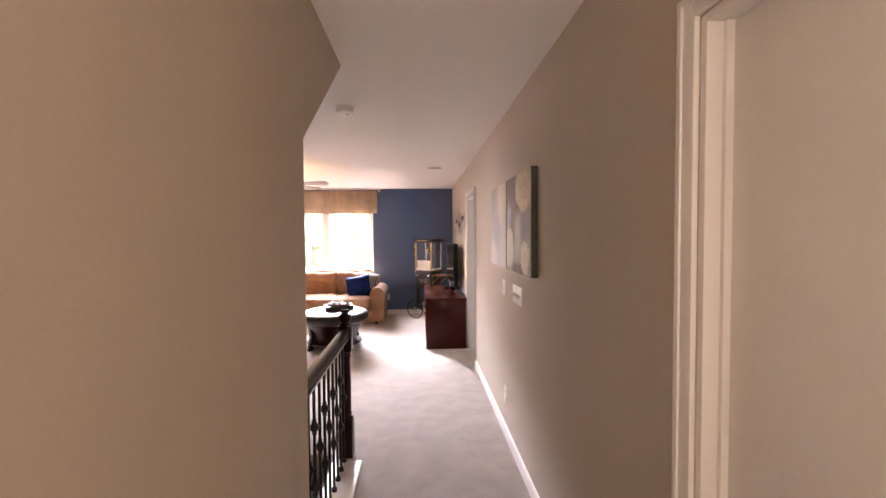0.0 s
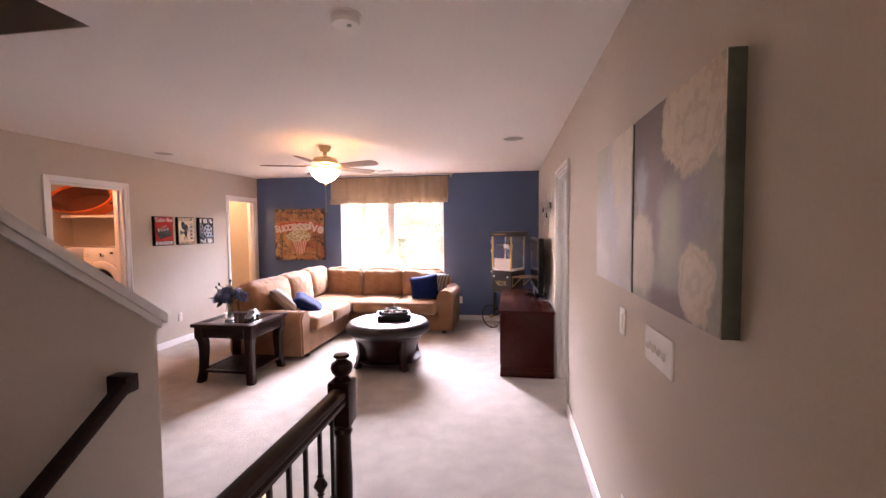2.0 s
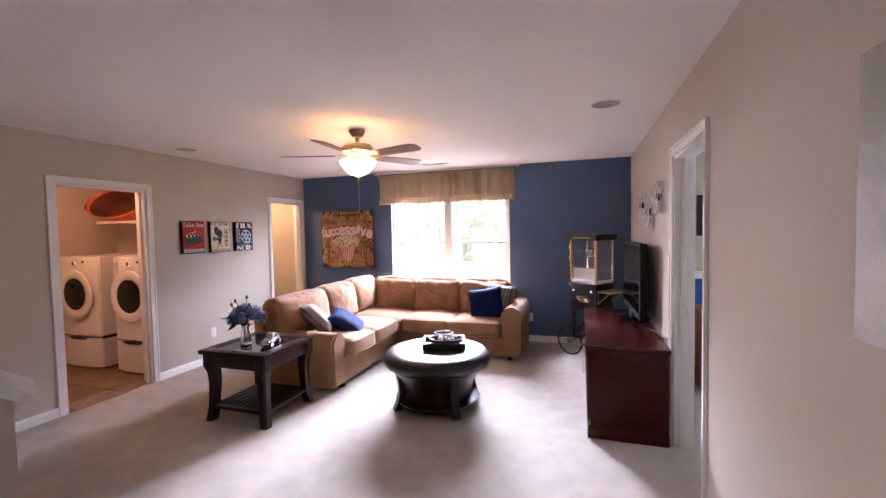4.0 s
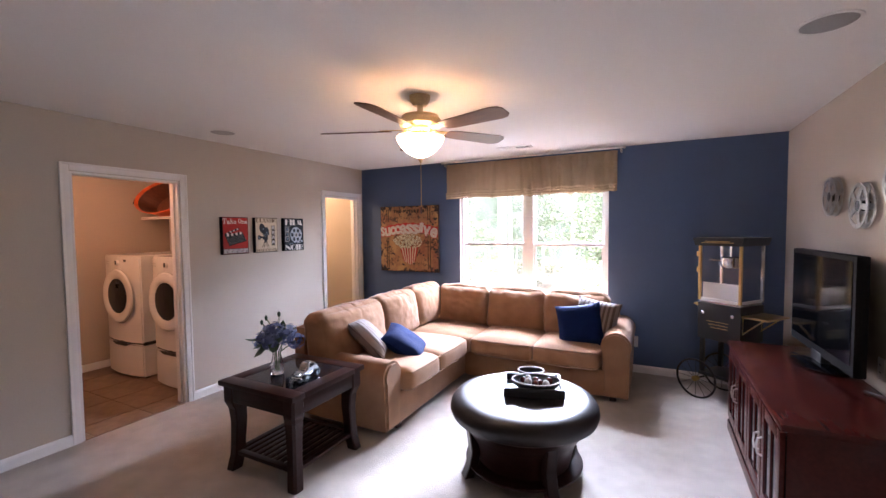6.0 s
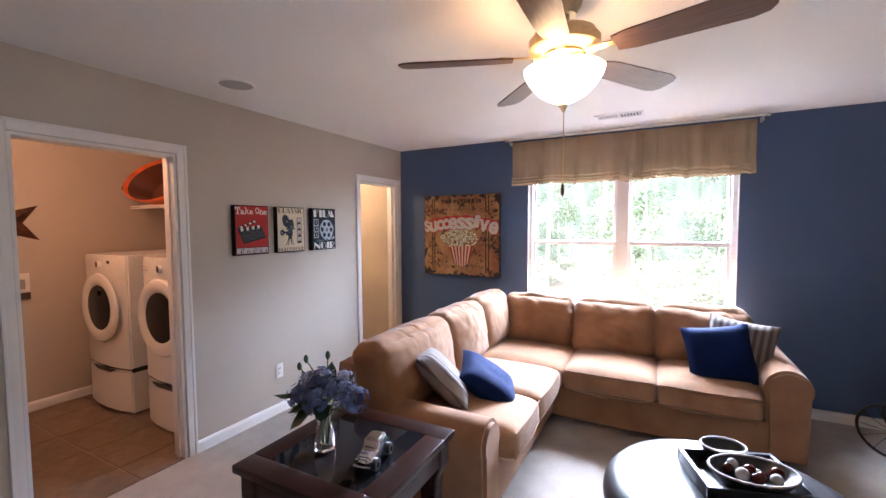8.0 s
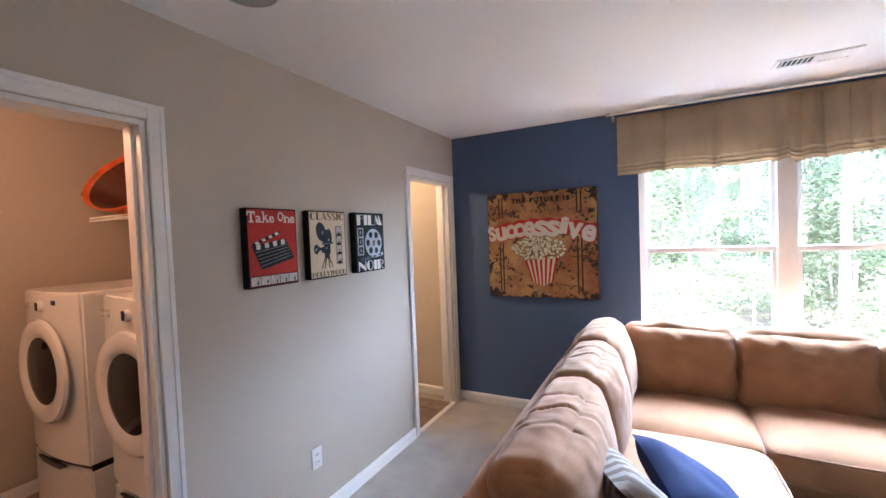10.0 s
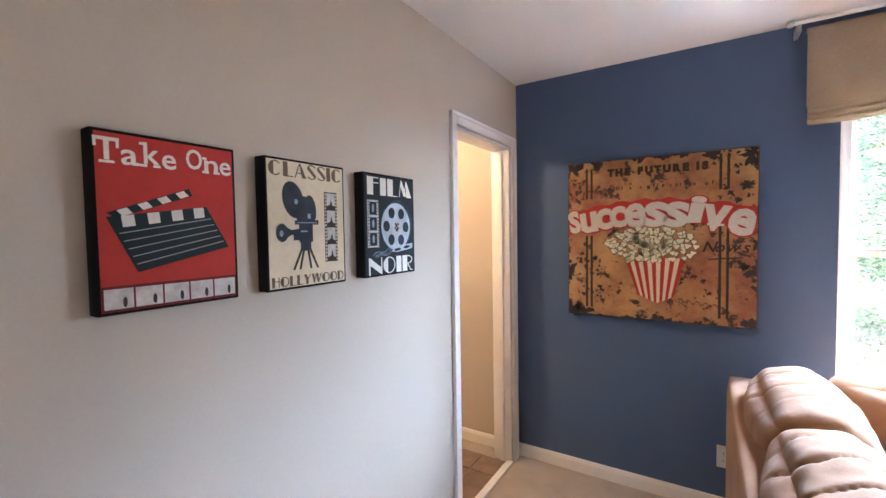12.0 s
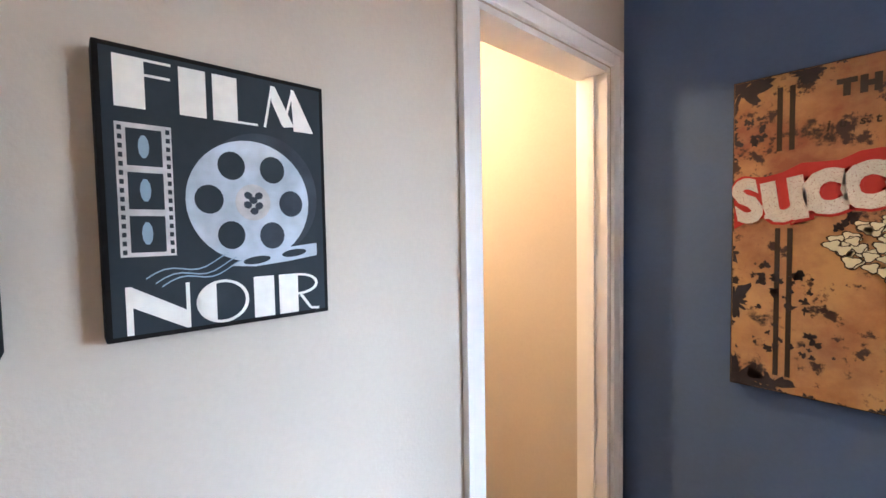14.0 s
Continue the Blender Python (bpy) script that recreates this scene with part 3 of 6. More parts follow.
for lab, mat, m, s in (
    ("cream and brown striped scatter cushion on the sofa", M_STRIPE, pose(-2.20, 5.86, 0.632, -44, 4, 120), 1),
    ("royal blue scatter cushion on the sofa", M_BLUECLOTH, pose(-1.985, 6.10, 0.545, -56, -6, 112), 2),
    ("royal blue scatter cushion leaning on the armrest", M_BLUECLOTH, pose(-0.62, 7.10, 0.625, -22, -9, 6), 3),
    ("cream and brown striped scatter cushion on the sofa", M_STRIPE, pose(-0.49, 7.24, 0.655, -18, 6, -14), 4),
):
    solid("scatter_cushion", pillow(0.43, 0.42, 0.16, s), mat, lab, "cushion", m, group="cushions on the sofa")

# round leather ottoman
ott = thing("round_ottoman", "round dark brown leather ottoman table with flared wooden legs", "ottoman", pose(-0.735, 5.555, 0) @ Matrix.Diagonal((0.975, 0.975, 1.095, 1)))
part("cushion_top", lathe([(0.0, 0.452), (0.25, 0.455), (0.40, 0.450), (0.455, 0.435), (0.482, 0.405), (0.487, 0.375), (0.475, 0.345), (0.44, 0.325), (0.40, 0.315), (0.0, 0.315)][::-1], 56), M_LEATHER, ott, "padded dark leather top")
part("apron", lathe([(0.0, 0.235), (0.36, 0.235), (0.375, 0.26), (0.40, 0.285), (0.415, 0.316), (0.0, 0.316)], 48), M_ESPRESSO, ott)
part("drum", lathe([(0.0, 0.07), (0.30, 0.07), (0.315, 0.12), (0.335, 0.2), (0.36, 0.236), (0.0, 0.236)], 48), M_ESPRESSO, ott)
part("shelf", lathe([(0.0, 0.055), (0.375, 0.055), (0.385, 0.063), (0.385, 0.072), (0.375, 0.078), (0.0, 0.078)], 48), M_ESPRESSO, ott)
for i in range(4):
    a = radians(-48 + 90 * i)
    prof = [(0.33, 0.30), (0.40, 0.30), (0.385, 0.22), (0.375, 0.15), (0.395, 0.07), (0.43, 0.0), (0.36, 0.0), (0.33, 0.07), (0.315, 0.15), (0.32, 0.22)]
    bm = prism(prof, -0.038, 0.038, "y")
    bmesh.ops.bevel(bm, geom=bm.edges[:], offset=0.006, segments=1, affect="EDGES")
    part("leg", bm, M_ESPRESSO, ott, m=pose(0, 0, 0, 0, 0, math.degrees(a)))

# tray, bowls and decorative balls on the ottoman
tray = thing("serving_tray", "black square wooden tray lying on the ottoman", "tray", pose(-0.69, 5.63, 0.4985, 0, 0, 18))
part("tray_base", one(-0.19, 0.19, -0.15, 0.15, 0.0, 0.014, 0.004), M_BLACK, tray)
for a in ((-0.19, 0.19, -0.15, -0.132), (-0.19, 0.19, 0.132, 0.15), (-0.19, -0.172, -0.132, 0.132), (0.172, 0.19, -0.132, 0.132)):
    part("rim", one(*a, 0.013, 0.06, 0.003), M_BLACK, tray)
M_POTTERY = material("pale_pottery", (0.30, 0.255, 0.225), 0.7, grain=0.1, scale=30, stain=0.15)


def bowl(x, y, z, r, lab, sy=1.0):
    b = thing("bowl", lab, "bowl", pose(x, y, z, 0, 0, 18) @ Matrix.Diagonal((1, sy, 1, 1)))
    part("bowl_body", lathe([(0.0, 0.0), (r * 0.45, 0.0), (r * 0.8, 0.025), (r, 0.065), (r * 0.94, 0.067), (r * 0.74, 0.032), (r * 0.4, 0.012), (0.0, 0.012)], 36), M_BLACK, b)
    part("bowl_rim", tube([(r * 0.97 * math.cos(a / 24 * 2 * math.pi), r * 0.97 * math.sin(a / 24 * 2 * math.pi), 0.067) for a in range(24)], 0.006, 6, closed=True), M_POTTERY, b, "pale worn rim")
    return b


bowl(-0.66, 5.60, 0.513, 0.16, "dark oval bowl with a pale rim holding decorative balls", 0.72)
bowl(-0.74, 5.77, 0.513, 0.09, "small dark bowl with a pale rim on the tray", 0.8)
random.seed(4)
for i in range(9):
    a, rr = i * 2.4, (0.03 if i % 3 == 0 else 0.085)
    r = random.uniform(0.020, 0.027)
    solid("decorative_ball", lathe([(r * math.sin(math.pi * k / 8), -r * math.cos(math.pi * k / 8)) for k in range(9)], 14), M_POTTERY if i % 2 else M_CHERRY,
          "brown decorative ball lying in the bowl", "ornament", pose(-0.66 + rr * math.cos(a), 5.60 + rr * 0.62 * math.sin(a), 0.525 + 0.012 + r + (0.014 if rr > 0.05 else 0)), group="balls in the bowl")

# end table
et = thing("end_table", "dark espresso wooden end table with an inset glass top", "table", pose(-2.175, 4.985, 0) @ Matrix.Diagonal((0.975, 0.975, 1.0, 1)))
for a in ((-0.345, 0.345, -0.345, -0.24), (-0.345, 0.345, 0.24, 0.345), (-0.345, -0.24, -0.24, 0.24), (0.24, 0.345, -0.24, 0.24)):
    part("top_frame", one(*a, 0.565, 0.60, 0.008), M_ESPRESSO, et)
part("glass_inset", one(-0.24, 0.24, -0.24, 0.24, 0.585, 0.596, 0.0), M_DARKGLASS, et, "dark glass panel set into the top", smooth=False)
for a in ((-0.29, 0.29, -0.315, -0.295), (-0.29, 0.29, 0.295, 0.315), (-0.315, -0.295, -0.29, 0.29), (0.295, 0.315, -0.29, 0.29)):
    part("apron", one(*a, 0.46, 0.566, 0.004), M_ESPRESSO, et)
for sx in (-1, 1):
    for sy in (-1, 1):
        bm, rings = bmesh.new(), []
        for z, o, w in ((0.0, 0.324, 0.074), (0.03, 0.319, 0.074), (0.10, 0.307, 0.073), (0.20, 0.302, 0.072), (0.32, 0.300, 0.078), (0.41, 0.307, 0.084), (0.455, 0.324, 0.092), (0.47, 0.326, 0.092), (0.565, 0.326, 0.092)):
            rings.append([bm.verts.new((sx * a, sy * b, z)) for a, b in ((o - w, o - w), (o - 0.008, o - w), (o, o - w + 0.008), (o, o - 0.014), (o - 0.014, o), (o - w + 0.008, o), (o - w, o - 0.008))])
        for lo, hi in zip(rings, rings[1:]):
            for k in range(7):
                bm.faces.new((lo[k], lo[(k + 1) % 7], hi[(k + 1) % 7], hi[k]))
        bm.faces.new(rings[0]), bm.faces.new(rings[-1])
        bmesh.ops.recalc_face_normals(bm, faces=bm.faces[:])
        part("leg", bm, M_ESPRESSO, et, smooth=False)
for a in ((-0.26, 0.26, -0.29, -0.25), (-0.26, 0.26, 0.25, 0.29), (-0.29, -0.25, -0.25, 0.25), (0.25, 0.29, -0.25, 0.25)):
    part("shelf_frame", one(*a, 0.10, 0.125, 0.003), M_ESPRESSO, et)
for i in range(9):
    x = -0.22 + i * 0.055
    part("shelf_slat", one(x - 0.017, x + 0.017, -0.25, 0.25, 0.106, 0.12, 0.002), M_ESPRESSO, et)

# media console
con = thing("media_console", "low cherry-stained media console with glazed doors against the wall", "cabinet", pose(0.815, 6.005, 0))
part("cabinet_body", one(-0.255, 0.265, -0.745, 0.755, 0.085, 0.655, 0.006), M_CHERRY, con)
part("cabinet_top", one(-0.285, 0.275, -0.775, 0.775, 0.655, 0.69, 0.010), M_CHERRY, con)
part("plinth", boxes((-0.275, 0.268, -0.765, 0.765, 0.0, 0.075), bevel=0.006), M_CHERRY, con)
part("plinth_molding", boxes((-0.268, 0.266, -0.756, 0.758, 0.075, 0.095), bevel=0.006), M_CHERRY, con)
for i in range(4):
    a, b = -0.73 + i * 0.368, -0.73 + (i + 1) * 0.368 - 0.012
    door = part("door", boxes((-0.277, -0.256, a, a + 0.055, 0.12, 0.635), (-0.277, -0.256, b - 0.055, b, 0.12, 0.635), (-0.277, -0.256, a + 0.055, b - 0.055, 0.12, 0.18), (-0.277, -0.256, a + 0.055, b - 0.055, 0.575, 0.635), bevel=0.003), M_CHERRY, con)
    part("door_glass", one(-0.268, -0.258, a + 0.055, b - 0.055, 0.18, 0.575, 0.0), M_DARKGLASS, door, "dark glass door panel", smooth=False)
    part("muntin", one(-0.275, -0.266, (a + b) / 2 - 0.008, (a + b) / 2 + 0.008, 0.18, 0.575, 0.002), M_CHERRY, door)
    hy = b - 0.028 if i % 2 == 0 else a + 0.028
    part("handle", tube([(-0.278, hy, 0.36), (-0.30, hy, 0.37), (-0.305, hy, 0.41), (-0.30, hy, 0.45), (-0.278, hy, 0.46)], 0.005, 6), M_PEWTER, door, "curved metal handle")

# television
tv = thing("television", "black flat-screen television standing on the console", "television", pose(0.965, 6.36, 0.69, 0, 0, 2))
part("tv_body", one(-0.015, 0.045, -0.49, 0.49, 0.06, 0.715, 0.012), M_MATTE, tv)
part("screen", one(-0.019, -0.014, -0.46, 0.46, 0.12, 0.685, 0.0), M_SCREEN, tv, "glossy dark screen", smooth=False)
part("neck", one(-0.02, 0.03, -0.08, 0.08, 0.015, 0.08, 0.008), M_BLACK, tv)
part("stand_base", lathe([(0.0, 0.0), (0.155, 0.0), (0.16, 0.006), (0.15, 0.014), (0.0, 0.02)], 40), M_SCREEN, tv, m=Matrix.Diagonal((0.9, 1.6, 1, 1)))
part("back_bulge", one(0.044, 0.075, -0.35, 0.35, 0.12, 0.60, 0.015), M_BLACK, tv)

# popcorn cart
cart = thing("popcorn_cart", "old-fashioned black popcorn cart with glass case, brass corners and spoked wheels", "popcorn machine", pose(0.625, 7.385, 0, 0, 0, -38) @ Matrix.Diagonal((1.05, 1.05, 1.0, 1)))
W, D = 0.165, 0.15
part("roof", prism([(-W - 0.04, 1.47), (W + 0.04, 1.47), (W + 0.04, 1.455), (W + 0.02, 1.40), (-W - 0.02, 1.40), (-W - 0.04, 1.455)], -D - 0.04, D + 0.04, "y"), M_BLACK, cart)
part("roof_ornament", boxes((-0.13, 0.13, -D - 0.044, -D - 0.040, 1.425, 1.43), (-0.10, 0.10, -D - 0.044, -D - 0.040, 1.436, 1.441)), M_BRASS, cart)
part("case_floor", one(-W, W, -D, D, 0.885, 0.905, 0.003), M_CHROME, cart)
for sx in (-1, 1):
    for sy in (-1, 1):
        post = part("corner_post", one(sx * W - 0.010, sx * W + 0.010, sy * D - 0.010, sy * D + 0.010, 0.905, 1.40, 0.003), M_BRASS if sy < 0 else M_CHROME, cart)
for z in (1.16, 1.30):
    part("hinge", one(-W - 0.02, -W + 0.012, -D - 0.018, -D - 0.012, z, z + 0.045, 0.002), M_BRASS, cart)
for a in ((-W + 0.012, W - 0.012, -D - 0.002, -D + 0.002), (-W - 0.002, -W + 0.002, -D + 0.012, D - 0.012), (W - 0.002, W + 0.002, -D + 0.012, D - 0.012)):
    p = part("glass_panel", one(*a, 0.93, 1.395, 0.0), M_PANE, cart, "clear glass case panel", smooth=False)
    p.visible_shadow = False
part("back_panel", one(-W + 0.012, W - 0.012, D - 0.002, D + 0.002, 0.93, 1.40, 0.0), M_PANE, cart, "clear glass case panel", smooth=False)
for a in ((-W + 0.012, W - 0.012, -D - 0.006, -D + 0.006), (-W - 0.006, -W + 0.006, -D + 0.012, D - 0.012), (W - 0.006, W + 0.006, -D + 0.012, D - 0.012)):
    part("case_rail", one(*a, 0.905, 0.93, 0.002), M_PLASTIC, cart)
part("popcorn_shield", one(-W + 0.014, W - 0.014, -D + 0.02, -D + 0.024, 0.93, 1.07, 0.0), M_PLASTIC, cart, "pale lower panel")
part("kettle", lathe([(0.0, 1.20), (0.06, 1.20), (0.075, 1.22), (0.075, 1.29), (0.065, 1.30), (0.0, 1.30)], 24), M_CHROME, cart, "chrome popping kettle")
part("kettle_arm", tube([(0.0, 0.0, 1.30), (0.0, 0.0, 1.40)], 0.008, 8, tube([(-0.16, -0.04, 1.265), (0.07, 0.0, 1.265)], 0.006, 8)), M_CHROME, cart)
part("cabinet", one(-W - 0.01, W + 0.01, -D - 0.01, D + 0.01, 0.56, 0.886, 0.006), M_BLACK, cart)
for k in range(3):
    z = 0.728 - 0.026 * k
    part("crest_line", tube([(-0.095 + 0.03 * k * 0.5 + 0.016 * q, -D - 0.012, z + 0.004 * math.sin(q * 2.3 + k * 2)) for q in range(12 - k)], 0.0018, 5), M_BRASS, cart, "gold painted script")
for x in (-0.12, 0.12):
    part("knob", lathe([(0.0, 0.0), (0.012, 0.0), (0.015, 0.014), (0.008, 0.02), (0.0, 0.021)], 12), M_CHROME, cart, m=pose(x, -D - 0.011, 0.80, 90, 0, 0))
part("side_tray", one(W + 0.012, W + 0.20, -D, D, 0.80, 0.815, 0.003), M_BRASS, cart, "folding brass-edged side shelf")
for sy in (-1, 1):
    part("tray_bracket", tube([(W + 0.012, sy * (D - 0.02), 0.66), (W + 0.16, sy * (D - 0.02), 0.80), (W + 0.012, sy * (D - 0.02), 0.80)], 0.009, 6, closed=True), M_BRASS, cart)
for sx in (-1, 1):
    for sy in (-1, 1):
        part("leg", one(sx * (W - 0.02) - 0.016, sx * (W - 0.02) + 0.016, sy * (D - 0.02) - 0.016, sy * (D - 0.02) + 0.016, 0.22 if sx < 0 else 0.0, 0.57, 0.003), M_BLACK, cart)
part("lower_shelf", one(-W, W, -D, D, 0.22, 0.25, 0.003), M_BLACK, cart)
part("axle", tube([(-W + 0.0, -D - 0.05, 0.18), (-W + 0.0, D + 0.05, 0.18)], 0.008, 8), M_IRON, cart)
for sy in (-1, 1):
    wm = pose(-W, sy * (D + 0.035), 0.18, 90, 0, 0)
    wheel = part("wheel", tube([(0.171 * math.cos(2 * math.pi * k / 40), 0.171 * math.sin(2 * math.pi * k / 40), 0) for k in range(40)], 0.009, 8, closed=True), M_IRON, cart, m=wm)
    part("hub", lathe([(0.0, -0.02), (0.024, -0.02), (0.024, 0.02), (0.0, 0.02)], 16), M_BRASS, wheel)
    for k in range(12):
        a = 2 * math.pi * k / 12
        part("spoke", tube([(0.02 * math.cos(a), 0.02 * math.sin(a), 0), (0.168 * math.cos(a), 0.168 * math.sin(a), 0)], 0.002, 5), M_IRON, wheel)
part("handle_bar", tube([(-W - 0.01, -D + 0.03, 0.84), (-W - 0.06, -D + 0.03, 0.86), (-W - 0.06, D - 0.03, 0.86), (-W - 0.01, D - 0.03, 0.84)], 0.009, 8), M_BRASS, cart)

# ceiling fan with light
fan = thing("ceiling_fan", "five-blade ceiling fan with brass motor and lit frosted bowl", "ceiling fan", pose(-1.36, 5.34, H))
part("canopy", lathe([(0.0, -0.06), (0.045, -0.06), (0.065, -0.03), (0.07, 0.0), (0.0, 0.0)], 28), M_NICKEL, fan)
part("downrod", lathe([(0.0, -0.11), (0.02, -0.11), (0.02, -0.05), (0.0, -0.05)], 16), M_NICKEL, fan)
part("motor_housing", lathe([(0.0, -0.206), (0.10, -0.206), (0.126, -0.201), (0.138, -0.188), (0.138, -0.155), (0.126, -0.146), (0.120, -0.130), (0.062, -0.115), (0.03, -0.106), (0.0, -0.106)], 40), M_NICKEL, fan)
part("switch_housing", lathe([(0.0, -0.30), (0.05, -0.30), (0.062, -0.275), (0.062, -0.235), (0.08, -0.216), (0.0, -0.216)], 32), M_BRASS, fan)
for i in range(5):
    a = -15 + 72 * i
    out = [(0.20, -0.045), (0.26, -0.058), (0.60, -0.072), (0.645, -0.06), (0.665, -0.035), (0.665, 0.035), (0.645, 0.06), (0.60, 0.072), (0.26, 0.058), (0.20, 0.045)]
    bm = prism(out, -0.003, 0.003, "z")
    blade = part("blade", bm, M_BLADE, fan, "dark wooden fan blade", m=pose(0, 0, -0.222, 0, 0, a) @ pose(0, 0, 0, -12, 0, 0))
    part("blade_iron", prism([(0.09, -0.014), (0.19, -0.014), (0.25, -0.04), (0.275, 0.0), (0.25, 0.04), (0.19, 0.014), (0.09, 0.014)], 0.0035, 0.0085, "z"), M_BRASS, blade, "brass blade bracket")
part("light_bowl", lathe([(0.004, -0.394), (0.05, -0.389), (0.095, -0.363), (0.126, -0.330), (0.149, -0.295), (0.157, -0.270), (0.151, -0.270), (0.143, -0.295), (0.119, -0.328), (0.089, -0.355), (0.045, -0.380), (0.004, -0.385)], 40), M_BOWL, fan, "glowing frosted glass bowl")
for i in range(5):
    a = radians(21 + 72 * i)
    part("bowl_arm", tube([(r * math.cos(a), r * math.sin(a), h) for r, h in ((0.058, -0.245), (0.085, -0.236), (0.115, -0.246), (0.140, -0.262), (0.157, -0.264))], 0.006, 8), M_BRASS, fan, "curved brass arm")
part("finial", lathe([(0.0, -0.435), (0.006, -0.432), (0.012, -0.418), (0.02, -0.408), (0.016, -0.400), (0.0, -0.398)], 16), M_NICKEL, fan)
part("light_stem", lathe([(0.0, -0.400), (0.006, -0.400), (0.006, -0.250), (0.0, -0.250)], 10), M_NICKEL, fan)
part("pull_chain", tube([(0.0, 0.0, -0.43), (0.002, 0.0, -0.55), (0.0, 0.0, -0.72)], 0.0022, 5), M_BRASS, fan)
part("pull_knob", lathe([(0.0, -0.77), (0.007, -0.76), (0.008, -0.74), (0.004, -0.72), (0.0, -0.718)], 10), M_BLADE, fan)

# window valance and rod
val = thing("valance", "gathered tan burlap window valance on a thin rod", "valance", pose(-1.35, NORTH - 0.085, 2.38))


def valance_cloth(xa, xb, seed, pleats):
    bm = bmesh.new()
    nx = 360
    rows = [0.80 * k / 16 for k in range(17)] + [0.80 + 0.20 * k / 30 for k in range(1, 31)]
    g = []
    for v in rows:
        row = []
        for i in range(nx + 1):
            u = i / nx
            s = xa + (xb - xa) * u
            x = s
            y = 0.020 * noise.noise(Vector((s * 5 + seed, 0.5, 0.3))) + 0.013 * noise.noise(Vector((s * 17 + seed, 2.0, v * 0.8)))
            y += (0.015 if xa >= -0.01 else 0.003) * math.sin(2 * math.pi * s / (0.155 + 0.03 * noise.noise(Vector((s * 2.0, 4.0, 1.0)))) + 2.2 * noise.noise(Vector((s * 3.1, 9.0, v * 0.4))))
            # each pleat is an S-fold: three layers of cloth over one another
            for at, wide, deep, lean in pleats:
                d = (s - at - lean * (v - 0.5)) / wide
                e = d * math.exp(-d * d)
                x -= (5.0 - 0.8 * v) * wide * e
                y += deep * (1.2 * e + 1.5 * math.exp(-0.35 * d * d))
            tuck = 0.0
            if v > 0.80:
                q = (v - 0.80) / 0.20 * 3.0
                tuck = -0.010 - 0.020 * min(1.0, 1.5 * (q % 1.0))
            sag = (-0.007 * math.sin(u * math.pi * 3 + seed) - 0.15 * y) * v
            row.append(bm.verts.new((x, y + tuck, -0.425 * v + sag)))
        g.append(row)
    for j in range(len(rows) - 1):
        for i in range(nx):
            bm.faces.new((g[j][i], g[j + 1][i], g[j + 1][i + 1], g[j][i + 1]))
    return bm


PLEATS_A = ((-0.72, 0.010, 0.018, 0.01), (-0.40, 0.012, 0.022, -0.01), (-0.07, 0.016, 0.034, 0.01))
PLEATS_B = ((0.06, 0.015, 0.034, -0.01), (0.17, 0.010, 0.022, 0.02), (0.28, 0.017, 0.032, 0.01), (0.39, 0.009, 0.020, 0.0), (0.52, 0.016, 0.036, 0.015), (0.67, 0.010, 0.020, -0.02), (0.81, 0.013, 0.022, 0.01))
part("cloth_panel", valance_cloth(-1.02, 0.0, 1.3, PLEATS_A), M_BURLAP, val)
part("cloth_panel", valance_cloth(-0.004, 1.005, 1.3, PLEATS_B), M_BURLAP, val)
part("rod", tube([(-1.075, -0.012, 0.034), (1.065, -0.012, 0.034)], 0.009, 10), M_PLASTIC, val, "thin white rod")
part("heading_tape", one(-1.02, 1.005, 0.016, 0.024, -0.01, 0.014, 0.002), M_BURLAP, val)
for x in (-1.05, 1.04):
    part("finial", lathe([(0.0, -0.018), (0.012, -0.012), (0.016, 0.0), (0.012, 0.012), (0.0, 0.018)], 12), M_PEWTER, val, m=pose(x * 1.03, -0.012, 0.034, 0, 90, 0))
    part("bracket", one(x - 0.008, x + 0.008, -0.012, 0.084, -0.008, 0.03, 0.002), M_PEWTER, val)

# railing
rail = thing("stair_railing", "dark wooden stair railing with iron balusters and a turned newel", "railing", pose(-0.057, 2.59, 0))
prof = [(-0.03, 0.825), (0.03, 0.825), (0.033, 0.842), (0.026, 0.852), (0.034, 0.866), (0.03, 0.882), (0.015, 0.893), (-0.015, 0.893), (-0.03, 0.882), (-0.034, 0.866), (-0.026, 0.852), (-0.033, 0.842)]
part("handrail", prism(prof, -1.375, -0.02, "y"), M_ESPRESSO, rail)
part("newel_base", one(-0.046, 0.046, -0.046, 0.046, -0.20, 0.26, 0.004), M_ESPRESSO, rail)
part("newel_shaft", lathe([(0.046, 0.255), (0.046, 0.27), (0.034, 0.285), (0.04, 0.30), (0.034, 0.32), (0.036, 0.50), (0.032, 0.68), (0.04, 0.70), (0.034, 0.715), (0.044, 0.735)], 24), M_ESPRESSO, rail)
part("newel_block", one(-0.046, 0.046, -0.046, 0.046, 0.735, 0.915, 0.010), M_ESPRESSO, rail)
part("newel_finial", lathe([(0.044, 0.912), (0.03, 0.925), (0.028, 0.935), (0.042, 0.95), (0.046, 0.968), (0.042, 0.985), (0.022, 0.998), (0.02, 1.004), (0.034, 1.012), (0.03, 1.022), (0.0, 1.026)], 24), M_ESPRESSO, rail)
